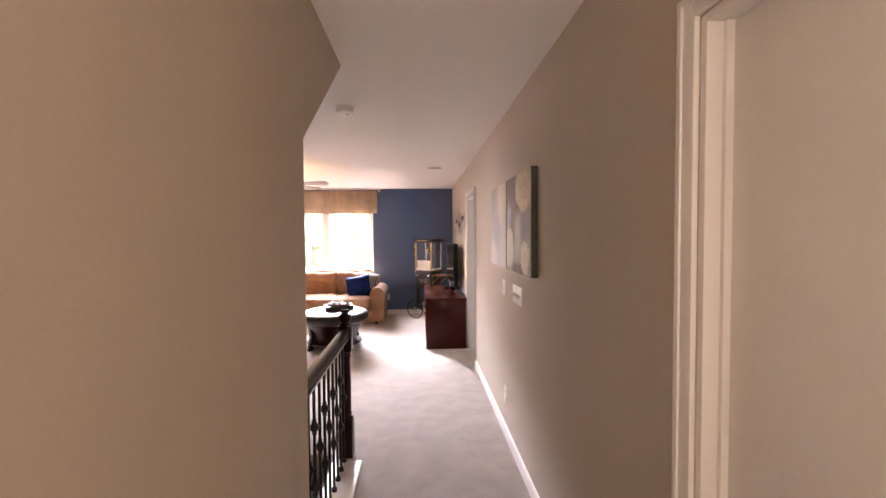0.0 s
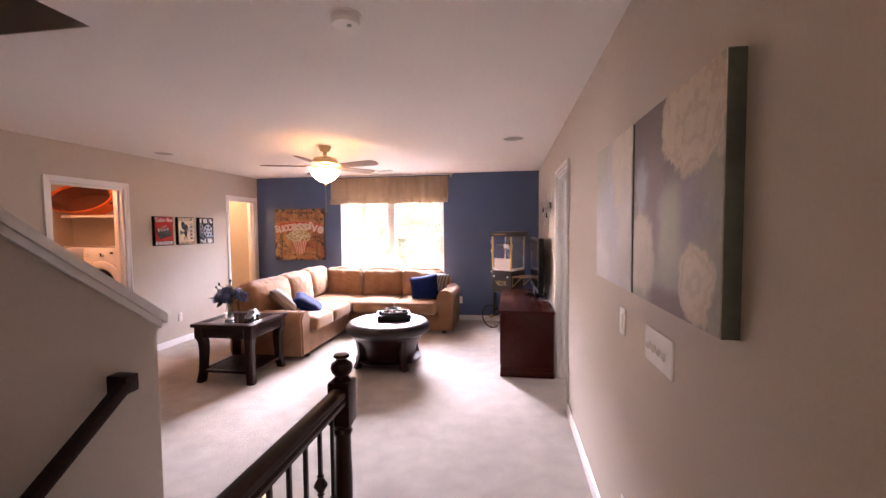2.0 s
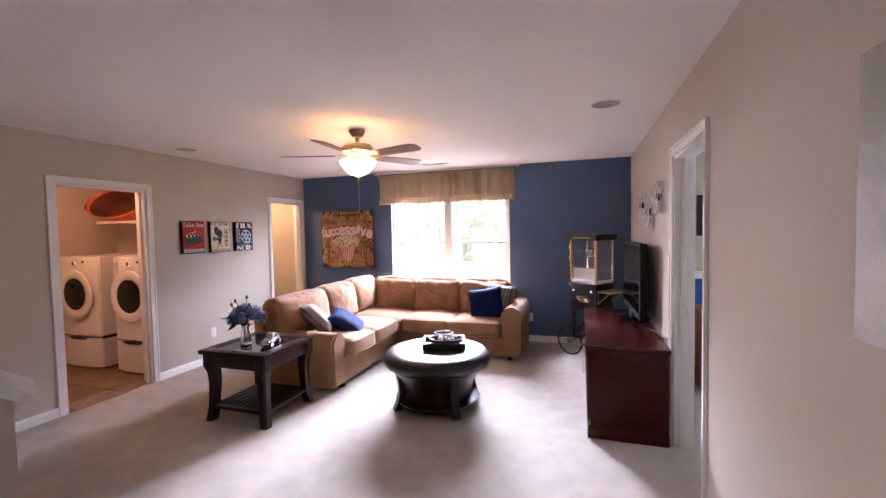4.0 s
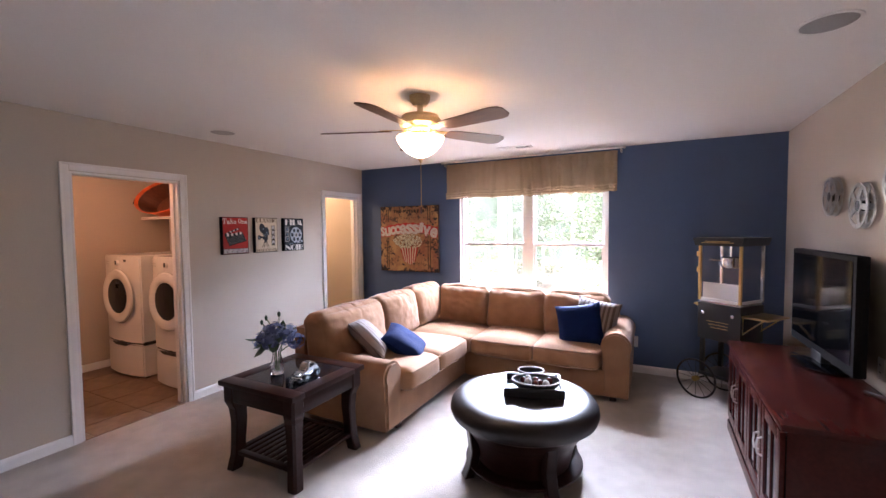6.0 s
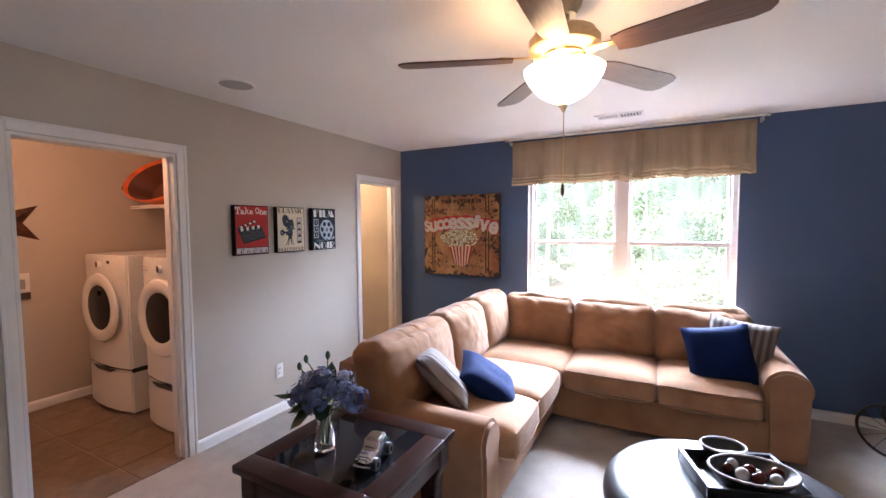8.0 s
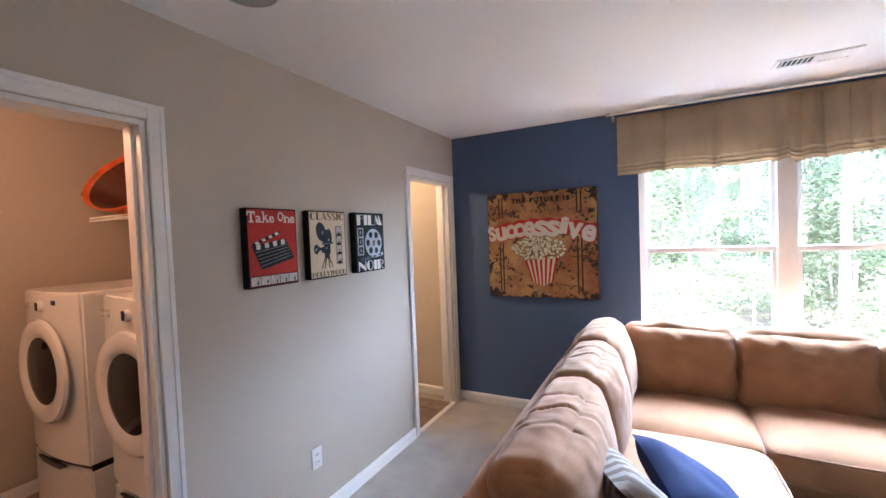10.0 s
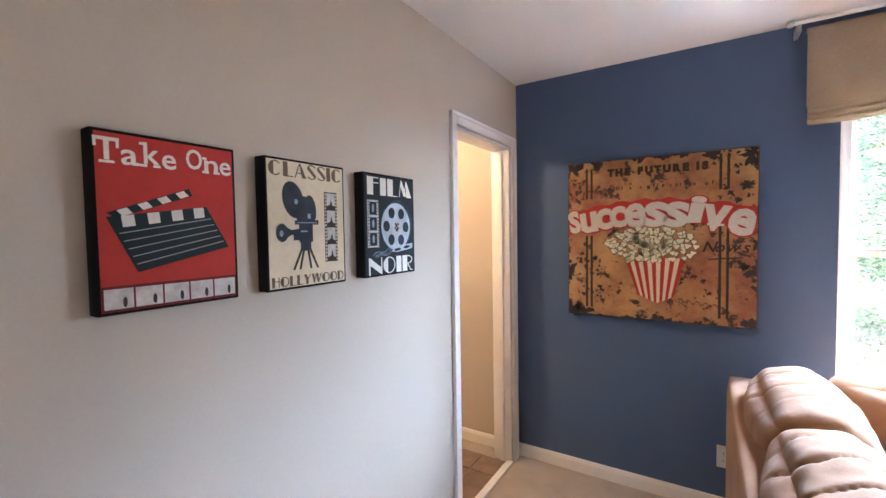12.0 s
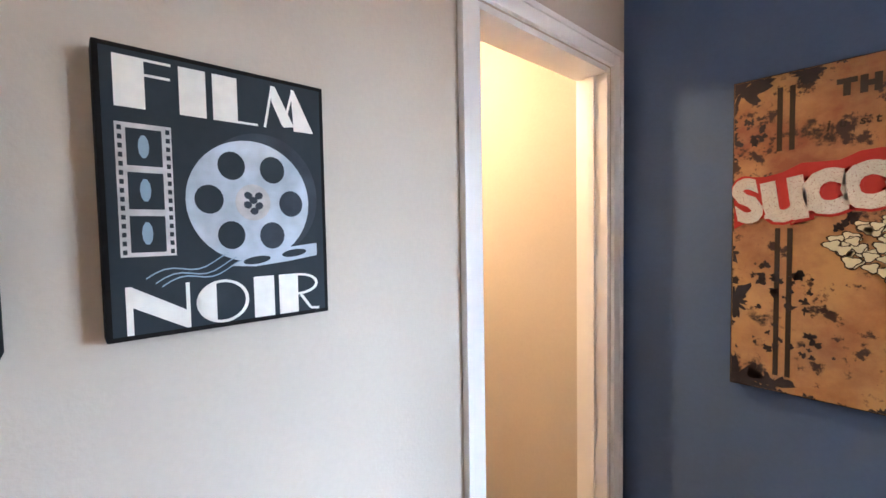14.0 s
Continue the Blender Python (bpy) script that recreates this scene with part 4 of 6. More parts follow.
for i in range(12):
    y = -0.105 - i * 0.108
    bal = part("baluster", one(-0.0065, 0.0065, y - 0.0065, y + 0.0065, 0.0, 0.828, 0.0), M_IRON, rail, smooth=False)
    for z in ((0.60, 0.30) if i % 2 else (0.45,)):
        part("knuckle", lathe([(0.007, z - 0.04), (0.014, z - 0.035), (0.010, z - 0.028), (0.026, z), (0.010, z + 0.028), (0.014, z + 0.035), (0.007, z + 0.04)], 10), M_IRON, bal, m=pose(0, y, 0))
    part("shoe", lathe([(0.016, 0.0), (0.016, 0.02), (0.008, 0.028)], 8), M_IRON, bal, m=pose(0, y, 0.012))

wr = thing("wall_handrail", "dark wooden handrail fixed to the half wall by the stairs", "handrail", pose(-1.075, 2.59, 0.86))
hp = [(-0.028, -0.028), (0.028, -0.028), (0.032, 0.0), (0.022, 0.026), (-0.022, 0.026), (-0.032, 0.0)]
L = 3.0
bm = prism(hp, -L, 0.0, "y")
for v in bm.verts:
    v.co.z += v.co.y * 0.70
part("rail", bm, M_ESPRESSO, wr)
part("return_end", one(-0.075, 0.03, -0.035, 0.03, -0.05, 0.03, 0.008), M_ESPRESSO, wr)
for y in (-0.4, -1.6):
    part("bracket", tube([(0, y, y * 0.70 - 0.03), (0, y, y * 0.70 - 0.07), (-0.075, y, y * 0.70 - 0.08)], 0.007, 8), M_PEWTER, wr)

# ---- small fixtures on walls and ceiling ----
ON_WEST, ON_NORTH, ON_EAST = (90, 0, 90), (90, 0, 0), (90, 0, -90)


def outlet(m, label="white plastic wall outlet"):
    o = thing("wall_outlet", label, "outlet", m)
    part("plate", one(-0.036, 0.036, -0.058, 0.058, 0.0, 0.006, 0.002), M_PLASTIC, o)
    for y in (-0.02, 0.02):
        s = part("socket", one(-0.016, 0.016, y - 0.013, y + 0.013, 0.005, 0.008, 0.002), M_PLASTIC, o)
        part("slot", boxes((-0.008, -0.005, y - 0.004, y + 0.006, 0.0079, 0.0086), (0.005, 0.008, y - 0.004, y + 0.006, 0.0079, 0.0086)), M_BLACK, s, smooth=False)


outlet(pose(WEST, 5.99, 0.355, *ON_WEST), "white plastic outlet low on the greige wall")
outlet(pose(EAST, 2.80, 0.32, *ON_EAST), "white plastic outlet low on the hallway wall")
outlet(pose(-0.165, NORTH, 0.335, *ON_NORTH), "white plastic outlet on the blue wall")
outlet(pose(-2.655, NORTH, 0.30, *ON_NORTH), "white plastic outlet on the blue wall")

sw = thing("light_switch", "single white rocker switch on the hallway wall", "switch", pose(EAST, 2.855, 1.13, *ON_EAST))
part("plate", one(-0.036, 0.036, -0.058, 0.058, 0.0, 0.006, 0.002), M_PLASTIC, sw)
part("rocker", one(-0.017, 0.017, -0.033, 0.033, 0.005, 0.010, 0.002), M_PLASTIC, sw)
sw = thing("switch_plate", "wide white plate with four toggle switches", "switch", pose(EAST, 2.425, 1.13, *ON_EAST))
part("plate", one(-0.122, 0.122, -0.06, 0.06, 0.0, 0.006, 0.002), M_PLASTIC, sw)
for i in range(4):
    x = -0.069 + 0.046 * i
    t = part("toggle", one(-0.005, 0.005, -0.011, 0.011, 0.0, 0.016, 0.002), M_PLASTIC, sw, m=pose(x, 0, 0.005, 28, 0, 0))
    part("toggle_collar", one(x - 0.008, x + 0.008, -0.014, 0.014, 0.005, 0.0075, 0.001), M_PLASTIC, sw)

smoke = thing("smoke_detector", "round white smoke detector on the ceiling", "smoke detector", pose(-0.06, 2.715, H, 180, 0, 0))
part("mount", lathe([(0.0, 0.0), (0.068, 0.0), (0.068, 0.012), (0.0, 0.012)], 32), M_PLASTIC, smoke)
part("housing", lathe([(0.060, 0.010), (0.063, 0.028), (0.055, 0.042), (0.03, 0.047), (0.0, 0.048)], 32), M_PLASTIC, smoke)
part("test_button", lathe([(0.010, 0.046), (0.010, 0.052), (0.0, 0.053)], 12), M_GREY, smoke, m=pose(0.02, 0.01, 0))

for x, y in ((0.675, 5.33), (-3.37, 5.36)):
    s = thing("ceiling_speaker", "round flush white speaker grille in the ceiling", "speaker", pose(x, y, H, 180, 0, 0), group="ceiling speakers")
    part("trim_ring", lathe([(0.098, 0.0), (0.113, 0.0), (0.112, 0.006), (0.099, 0.007), (0.098, 0.0)], 40), M_PLASTIC, s)
    part("grille", lathe([(0.0, 0.005), (0.098, 0.004), (0.098, 0.0), (0.0, 0.0)], 40), M_GREY, s)

vent = thing("ceiling_vent", "white louvred air vent in the ceiling near the window", "vent", pose(-1.33, 7.32, H, 180, 0, 0))
part("frame", boxes((-0.18, 0.18, -0.075, -0.055, 0, 0.008), (-0.18, 0.18, 0.055, 0.075, 0, 0.008), (-0.18, -0.16, -0.055, 0.055, 0, 0.008), (0.16, 0.18, -0.055, 0.055, 0, 0.008), (-0.006, 0.006, -0.055, 0.055, 0, 0.008)), M_PLASTIC, vent)
part("backing", one(-0.16, 0.16, -0.055, 0.055, -0.001, 0.001, 0.0), M_BLACK, vent)
for i in range(14):
    x = -0.148 + i * 0.0228
    part("slat", one(-0.009, 0.009, -0.055, 0.055, -0.001, 0.001, 0.0), M_PLASTIC, vent, m=pose(x, 0, 0.006, 0, 40 if x < 0 else -40, 0), smooth=False)

# film reels on the greige wall beside the doorway
for y, z, r in ((6.63, 1.76, 0.130), (6.18, 1.68, 0.132), (5.76, 1.78, 0.132)):
    reel = thing("film_reel", "silver metal film reel hung as wall art", "wall art", pose(EAST, y, z, *ON_EAST), group="film reels on the wall")
    for zz in (0.012, 0.045):
        bm = lathe([(r * 0.82, zz), (r, zz), (r, zz + 0.004), (r * 0.82, zz + 0.004), (r * 0.82, zz)], 40)
        lathe([(r * 0.08, zz), (r * 0.38, zz), (r * 0.38, zz + 0.004), (r * 0.08, zz + 0.004), (r * 0.08, zz)], 28, bm)
        for k in range(5):
            arm = box(bmesh.new(), r * 0.36, r * 0.84, -r * 0.13, r * 0.13, zz + 0.0005, zz + 0.0035)
            bmesh.ops.rotate(arm, cent=(0, 0, 0), matrix=Matrix.Rotation(2 * math.pi * k / 5 + y, 3, "Z"), verts=arm.verts)
            piece = bpy.data.meshes.new("arm")
            arm.to_mesh(piece)
            arm.free()
            bm.from_mesh(piece)
            bpy.data.meshes.remove(piece)
        part("flange", bm, M_PEWTER, reel)
    part("hub", lathe([(0.0, 0.0), (r * 0.24, 0.0), (r * 0.24, 0.049), (0.0, 0.052)], 24), M_BLACK, reel)


# ---- pictures ----
def paint(name, color, rough=0.5, stain=0.08, scale=6.0):
    return material(name, color, 0.7, grain=0.05, scale=60, stain=stain, stain_scale=scale, spec=0.15)


P_RED, P_WHITE, P_TEAL = paint("poster_red", (0.41, 0.040, 0.033)), paint("poster_white", (0.74, 0.71, 0.66)), paint("poster_teal_black", (0.018, 0.030, 0.034))
P_CREAM, P_INK, P_STEEL = paint("poster_cream", (0.66, 0.56, 0.41)), paint("poster_ink", (0.055, 0.040, 0.030)), paint("poster_steel_blue", (0.26, 0.34, 0.42), scale=14)
P_NAVY, P_GREYC, P_BROWN = paint("poster_charcoal", (0.026, 0.033, 0.040)), paint("poster_grey", (0.36, 0.33, 0.34)), paint("poster_brown", (0.16, 0.11, 0.075))
P_FILM, P_REEL = paint("poster_film_white", (0.52, 0.49, 0.48), stain=0.2, scale=30), paint("poster_reel_grey", (0.43, 0.475, 0.54), stain=0.22, scale=16)
P_SLATE, P_MAROON = paint("poster_slate", (0.040, 0.047, 0.060), stain=0.3, scale=18), paint("poster_maroon", (0.14, 0.02, 0.022))


def rect(x0, x1, y0, y1):
    return [(x0, y0), (x1, y0), (x1, y1), (x0, y1)]


def oval(cx, cy, rx, ry, n=24, turn=0.0):
    c, s = math.cos(turn), math.sin(turn)
    return [(cx + rx * math.cos(2 * math.pi * k / n) * c - ry * math.sin(2 * math.pi * k / n) * s, cy + rx * math.cos(2 * math.pi * k / n) * s + ry * math.sin(2 * math.pi * k / n) * c) for k in range(n)]


def wall_picture(name, label, w, h, d, m, face, edge):
    p = thing(name, label, "picture", m)
    part("frame", one(-w / 2, w / 2, -h / 2, h / 2, 0.0, d, 0.003), edge, p, "black painted edge")
    part("canvas", one(-w / 2 + 0.007, w / 2 - 0.007, -h / 2 + 0.007, h / 2 - 0.007, d - 0.002, d + 0.001, 0.0), face, p, smooth=False)
    return p, d + 0.001


def patch(p, z, outline, mat, name="painted_shape"):
    flat(outline, mat, p, None, name, z, 0.0006)


def strip(points, wide):
    """A ribbon of even width along a line of points, as quads."""
    out = []
    for (ax, ay), (bx, by) in zip(points, points[1:]):
        k = math.hypot(bx - ax, by - ay)
        nx, ny = -(by - ay) / k * wide / 2, (bx - ax) / k * wide / 2
        out.append([(ax + nx, ay + ny), (bx + nx, by + ny), (bx - nx, by - ny), (ax - nx, ay - ny)])
    return out


def bow(cx, cy, rx, ry, a0, a1, n=14):
    return [(cx + rx * math.cos(radians(a0 + (a1 - a0) * i / n)), cy + ry * math.sin(radians(a0 + (a1 - a0) * i / n))) for i in range(n + 1)]


def deco_glyph(ch, f, h):
    """Width and shapes of a fat-and-thin capital of height 1: f is the fat stroke, h the hairline."""
    q = h / 2
    if ch == "I":
        return f, [rect(0, f, 0, 1)]
    if ch == "F":
        return f + 0.42, [rect(0, f, 0, 1)] + strip([(f, 1 - q), (f + 0.42, 1 - q)], h) + strip([(f, 0.68), (f + 0.40, 0.68)], h)
    if ch == "L":
        return f + 0.40, [rect(0, f, 0, 1)] + strip([(f, q), (f + 0.40, q)], h)
    if ch == "H":
        return f + 0.45, [rect(0, f, 0, 1), rect(f + 0.45 - h, f + 0.45, 0, 1)] + strip([(f, 0.6), (f + 0.45 - h, 0.6)], h)
    if ch == "M":
        return 0.66 + f, strip([(q, 0), (0.20, 0.98)], h) + [[(0.17, 1), (0.26, 1), (0.44 + f / 2, 0.10), (0.44, 0.06), (0.40, 0.10), (0.19, 0.62)]] + strip([(0.44, 0.14), (0.66, 0.98)], h) + [[(0.62, 1), (0.68, 1), (0.66 + f, 0), (0.66, 0)]]
    if ch == "N":
        return 0.92, strip([(q, 0), (q, 1)], h * 1.6) + [[(0, 1), (0.06, 1), (0.92, 0.36), (0.92, 0), (0.86, 0), (0, 0.62)]] + strip([(0.92 - q, 0.2), (0.92 - q, 1)], h)
    if ch in "OC":
        a = 0 if ch == "O" else 42
        return 0.92, strip(bow(0.46, 0.5, 0.46 - q, 0.5 - q, a, 360 - a, 26), h) + [bow(0.44, 0.5, 0.43, 0.49, 104, 256)]
    if ch == "D":
        return f + 0.50, [rect(0, f, 0, 1)] + strip(bow(f, 0.5, 0.50 - q, 0.5 - q, -90, 90), h)
    if ch == "R":
        return f + 0.46, [rect(0, f, 0, 1)] + strip(bow(f, 0.72, 0.42, 0.28 - q, -90, 90), h) + strip([(f + 0.06, 0.44), (f + 0.28, 0.06), (f + 0.46, q)], h)
    if ch == "A":
        return 0.80 + f * 0.3, strip([(q, 0), (0.40, 0.98)], h) + [[(0.36, 1), (0.46, 1), (0.80 + f * 0.3, 0), (0.80 - f * 0.6, 0)]] + strip([(0.14, 0.32), (0.62, 0.32)], h)
    if ch == "S":
        return 0.70, strip(bow(0.35, 0.74, 0.32, 0.24, 20, 180), h) + [[(0.01, 0.78), (0.10, 0.93), (0.69, 0.32), (0.69, 0.20), (0.60, 0.08), (0.04, 0.66)]] + strip(bow(0.35, 0.26, 0.32, 0.24, -160, 0), h)
    if ch == "Y":
        return 0.80, [[(0, 1), (f, 1), (0.36 + f / 2, 0.48), (0.36 + f / 2, 0), (0.36 - f / 2, 0), (0.36 - f / 2, 0.48)]] + strip([(0.78, 0.98), (0.38, 0.45)], h)
    if ch == "W":
        return 1.20, [[(0, 1), (f, 1), (0.26 + f / 2, 0), (0.26, 0)], [(0.50, 1), (0.50 + f, 1), (0.76 + f / 2, 0), (0.76, 0)]] + strip([(0.30, 0.04), (0.54, 0.96)], h) + strip([(0.82, 0.04), (1.16, 0.98)], h)
    return 0.5, []


def deco_word(text, height, width, mat, parent, x, y, lift, fat=0.40, hair=0.06, gap=0.10):
    """One part a letter, centred on x and y and spread over the width."""
    glyphs = [deco_glyph(ch, fat, hair) for ch in text]
    full = sum(w for w, _ in glyphs) + gap * (len(glyphs) - 1)
    sx, at = width / full, -full / 2
    for w, shapes in glyphs:
        bm = bmesh.new()
        for n, o in enumerate(shapes):
            low = [bm.verts.new((x + (at + a) * sx, y + (b - 0.5) * height, lift)) for a, b in o]
            high = [bm.verts.new((v.co.x, v.co.y, lift + 0.0005 + 0.00022 * (n % 7))) for v in low]
            bm.faces.new(high)
            for i in range(len(low)):
                bm.faces.new((low[i], low[(i + 1) % len(low)], high[(i + 1) % len(low)], high[i]))
        bmesh.ops.recalc_face_normals(bm, faces=bm.faces[:])
        part("letter", bm, mat, parent, smooth=False)
        at += w + gap


def spaced_word(text, height, width, mat, parent, x, y, lift, bold=0.0, shear=0.0):
    """Single letters of the built-in font, one part each, over the width."""
    adv = [0.45 if ch in "ijltfrI " else (1.25 if ch in "mwMWO" else 0.9) for ch in text]
    k, at = width / sum(adv), -width / 2
    for ch, a in zip(text, adv):
        if ch != " ":
            lettering(ch, height, mat, parent, pose(x + at + a * k / 2, y, lift), bold=bold, shear=shear, name="letter")
        at += a * k


# clapper board picture
p, z = wall_picture("framed_print", "red film print of a clapper board with a black frame", 0.293, 0.375, 0.042, pose(WEST, 5.741, 1.527, *ON_WEST), P_RED, M_MATTE)
TITLE = ((-0.120, 0.052, "T"), (-0.081, 0.036, "a"), (-0.043, 0.036, "k"), (-0.006, 0.034, "e"), (0.048, 0.042, "O"), (0.087, 0.038, "n"), (0.121, 0.033, "e"))
for x, w, ch in TITLE:
    tall = ch in "TOk"
    lettering(ch, 0.046 if tall else 0.047, P_WHITE, p, pose(x, 0.146 if tall else 0.140, z + 0.0008), width=w * 0.84, bold=0.0007, name="letter")
for x, y, w in ((-0.120, 0.1285, 0.026), (-0.139, 0.166, 0.005), (-0.101, 0.166, 0.005), (-0.064, 0.1285, 0.010), (-0.056, 0.1285, 0.014), (-0.030, 0.1285, 0.014), (-0.056, 0.174, 0.012), (0.074, 0.1285, 0.015), (0.100, 0.1285, 0.015), (0.072, 0.1605, 0.010)):
    patch(p, z, rect(x - w / 2, x + w / 2, y - 0.0086 - (0.006 if w < 0.006 else 0), y - 0.0034 + (0.004 if w < 0.006 else 0)), P_WHITE, "serif")
K = [(-0.126, 0.012), (0.072, 0.040), (0.124, -0.057), (-0.074, -0.103)]
patch(p, z, K, P_TEAL)
patch(p, z, [(-0.126, 0.020), (0.034, 0.080), (0.042, 0.064), (-0.108, 0.010)], P_TEAL)
for k in range(4):
    u0, u1 = 0.06 + k * 0.25, 0.18 + k * 0.25
    q = lambda u, v: (-0.112 + u * 0.190 + v * 0.012, 0.013 + u * 0.027 - v * 0.022)
    patch(p, z + 0.0007, [q(u0, 0), q(u1, 0), q(u1 - 0.05, 1), q(u0 - 0.05, 1)], P_WHITE, "stripe")
    q2 = lambda u, v: (-0.117 + u * 0.150 + v * 0.006, 0.022 + u * 0.056 - v * 0.013)
    patch(p, z + 0.0007, [q2(u0, 0), q2(u1, 0), q2(u1 + 0.03, 1), q2(u0 + 0.03, 1)], P_WHITE, "stripe")
for k in range(5):
    f = 0.30 + k * 0.14
    a = [K[0][i] + (K[3][i] - K[0][i]) * f for i in (0, 1)]
    b = [K[1][i] + (K[2][i] - K[1][i]) * f for i in (0, 1)]
    patch(p, z + 0.0007, [(a[0] + 0.006, a[1]), (b[0] - 0.006, b[1]), (b[0] - 0.006, b[1] + 0.002), (a[0] + 0.006, a[1] + 0.002)], P_GREYC, "line")
patch(p, z, rect(-0.139, 0.139, -0.180, -0.128), P_MAROON)
for k in range(5):
    x = -0.110 + k * 0.055
    patch(p, z + 0.0007, rect(x - 0.0255, x + 0.0255, -0.175, -0.134), P_FILM, "film_frame")
    patch(p, z + 0.0014, oval(x + 0.010, -0.162, 0.004, 0.011, 10), P_INK, "painted_shape")

# camera picture
p, z = wall_picture("framed_print", "cream film print of a vintage movie camera in a black frame", 0.292, 0.375, 0.042, pose(WEST, 6.117, 1.527, *ON_WEST), P_CREAM, M_MATTE)
deco_word("CLASSIC", 0.042, 0.268, P_BROWN, p, 0.0, 0.157, z + 0.0004, 0.34, 0.08)
deco_word("HOLLYWOOD", 0.029, 0.266, P_BROWN, p, 0.0, -0.163, z + 0.0004, 0.30, 0.08)
for k, o in enumerate((oval(-0.055, 0.071, 0.036, 0.054, 28, 0.28), oval(0.006, 0.046, 0.021, 0.042, 24, 0.12), [(-0.050, 0.022), (-0.030, 0.085), (0.010, 0.080), (0.024, 0.020), (0.010, 0.008), (-0.040, 0.010)],
          rect(-0.052, 0.034, 0.000, 0.012), rect(-0.038, 0.012, -0.052, 0.002), rect(-0.034, 0.004, -0.078, -0.050), rect(0.020, 0.034, 0.006, 0.014), rect(-0.058, -0.034, -0.046, -0.030),
          oval(-0.097, -0.024, 0.020, 0.026, 20), [(-0.092, -0.002), (-0.066, -0.016), (-0.036, -0.012), (-0.036, -0.034), (-0.066, -0.030), (-0.092, -0.046)])):
    patch(p, z + 0.00025 * k, o, P_SLATE)
for o in (oval(-0.048, 0.066, 0.006, 0.008, 14), rect(-0.008, 0.003, 0.018, 0.032), rect(-0.046, 0.026, 0.004, 0.0065), oval(-0.100, -0.026, 0.006, 0.009, 16), rect(-0.034, -0.010, -0.022, -0.018)):
    patch(p, z + 0.0034, o, P_STEEL)
for a, b in ((-0.030, -0.058), (-0.022, -0.036), (-0.006, 0.004), (0.002, 0.030)):
    patch(p, z, [(a - 0.004, -0.074), (a + 0.004, -0.074), (b + 0.003, -0.132), (b - 0.004, -0.132)], P_INK, "tripod_leg")
patch(p, z, rect(0.060, 0.112, -0.116, 0.102), P_INK, "film_strip")
for k in range(4):
    y = -0.087 + k * 0.0535
    patch(p, z + 0.0007, rect(0.069, 0.103, y - 0.025, y + 0.025), P_FILM, "film_frame")
    patch(p, z + 0.0014, [(0.069, y - 0.025), (0.103, y - 0.025), (0.103, y - 0.017), (0.092, y - 0.012), (0.087, y + 0.006), (0.083, y - 0.010), (0.069, y - 0.016)], P_INK, "dark_shape")
for k in range(20):
    for x in (0.0615, 0.1055):
        patch(p, z + 0.0007, rect(x, x + 0.005, -0.112 + k * 0.0107, -0.106 + k * 0.0107), P_CREAM, "sprocket_hole")

# film noir picture
p, z = wall_picture("framed_print", "dark film noir print of a film reel with a black frame", 0.297, 0.375, 0.042, pose(WEST, 6.502, 1.527, *ON_WEST), P_NAVY, M_MATTE)
deco_word("FILM", 0.064, 0.258, P_WHITE, p, 0.0, 0.141, z + 0.0004, 0.46, 0.05, 0.12)
deco_word("NOIR", 0.062, 0.256, P_WHITE, p, 0.002, -0.149, z + 0.0004, 0.40, 0.06, 0.10)
patch(p, z, oval(0.046, 0.004, 0.086, 0.094, 40), P_SLATE)
patch(p, z + 0.0007, oval(0.030, -0.005, 0.087, 0.090, 40), P_REEL, "reel")
for k in range(6):
    a = 2 * math.pi * k / 6 - 0.03
    patch(p, z + 0.0014, oval(0.030 + 0.058 * math.cos(a), -0.005 + 0.058 * math.sin(a), 0.0185, 0.0205, 18), P_NAVY if k not in (0, 5) else P_SLATE, "reel_hole")
patch(p, z + 0.0014, oval(0.031, -0.006, 0.025, 0.027, 24), P_FILM, "reel_hub")
for dx, dy in ((-0.007, 0.009), (0.008, 0.009), (-0.008, -0.005), (0.008, -0.006), (0.001, -0.014), (0.0, 0.002)):
    patch(p, z + 0.0021, oval(0.031 + dx, -0.005 + dy, 0.0062, 0.0055, 8, dx * 90), P_SLATE, "hub_slot")
patch(p, z + 0.0028, [(-0.004, -0.099), (0.03, -0.102), (0.08, -0.097), (0.128, -0.090), (0.128, -0.070), (0.08, -0.075), (0.03, -0.084)], P_REEL, "film_tail")
for x, y in ((0.033, -0.0925), (0.090, -0.0845)):
    patch(p, z + 0.0035, oval(x, y, 0.020, 0.0058, 14, 0.12), P_NAVY, "reel_hole")
for s in (0.0, 0.010, 0.017):
    pts = [(-0.105 + 0.010 * i + s, -0.108 + 0.0024 * i - s * 0.7 + 0.006 * math.sin(i * 0.75)) for i in range(11)]
    patch(p, z + 0.0007, pts + [(x, y - 0.0018) for x, y in reversed(pts)], P_STEEL, "film_ribbon")
patch(p, z, rect(-0.130, -0.070, -0.080, 0.090), P_FILM, "film_strip")
for k in range(3):
    y = -0.051 + k * 0.0555
    patch(p, z + 0.0007, rect(-0.119, -0.081, y - 0.0235, y + 0.0235), P_NAVY, "film_frame")
    patch(p, z + 0.0014, oval(-0.101, y + 0.001, 0.006, 0.015, 10), P_STEEL)
for k in range(15):
    y = -0.077 + k * 0.0112
    for x in (-0.1275, -0.0765):
        patch(p, z + 0.0007, rect(x, x + 0.0045, y, y + 0.006), P_NAVY, "sprocket_hole")


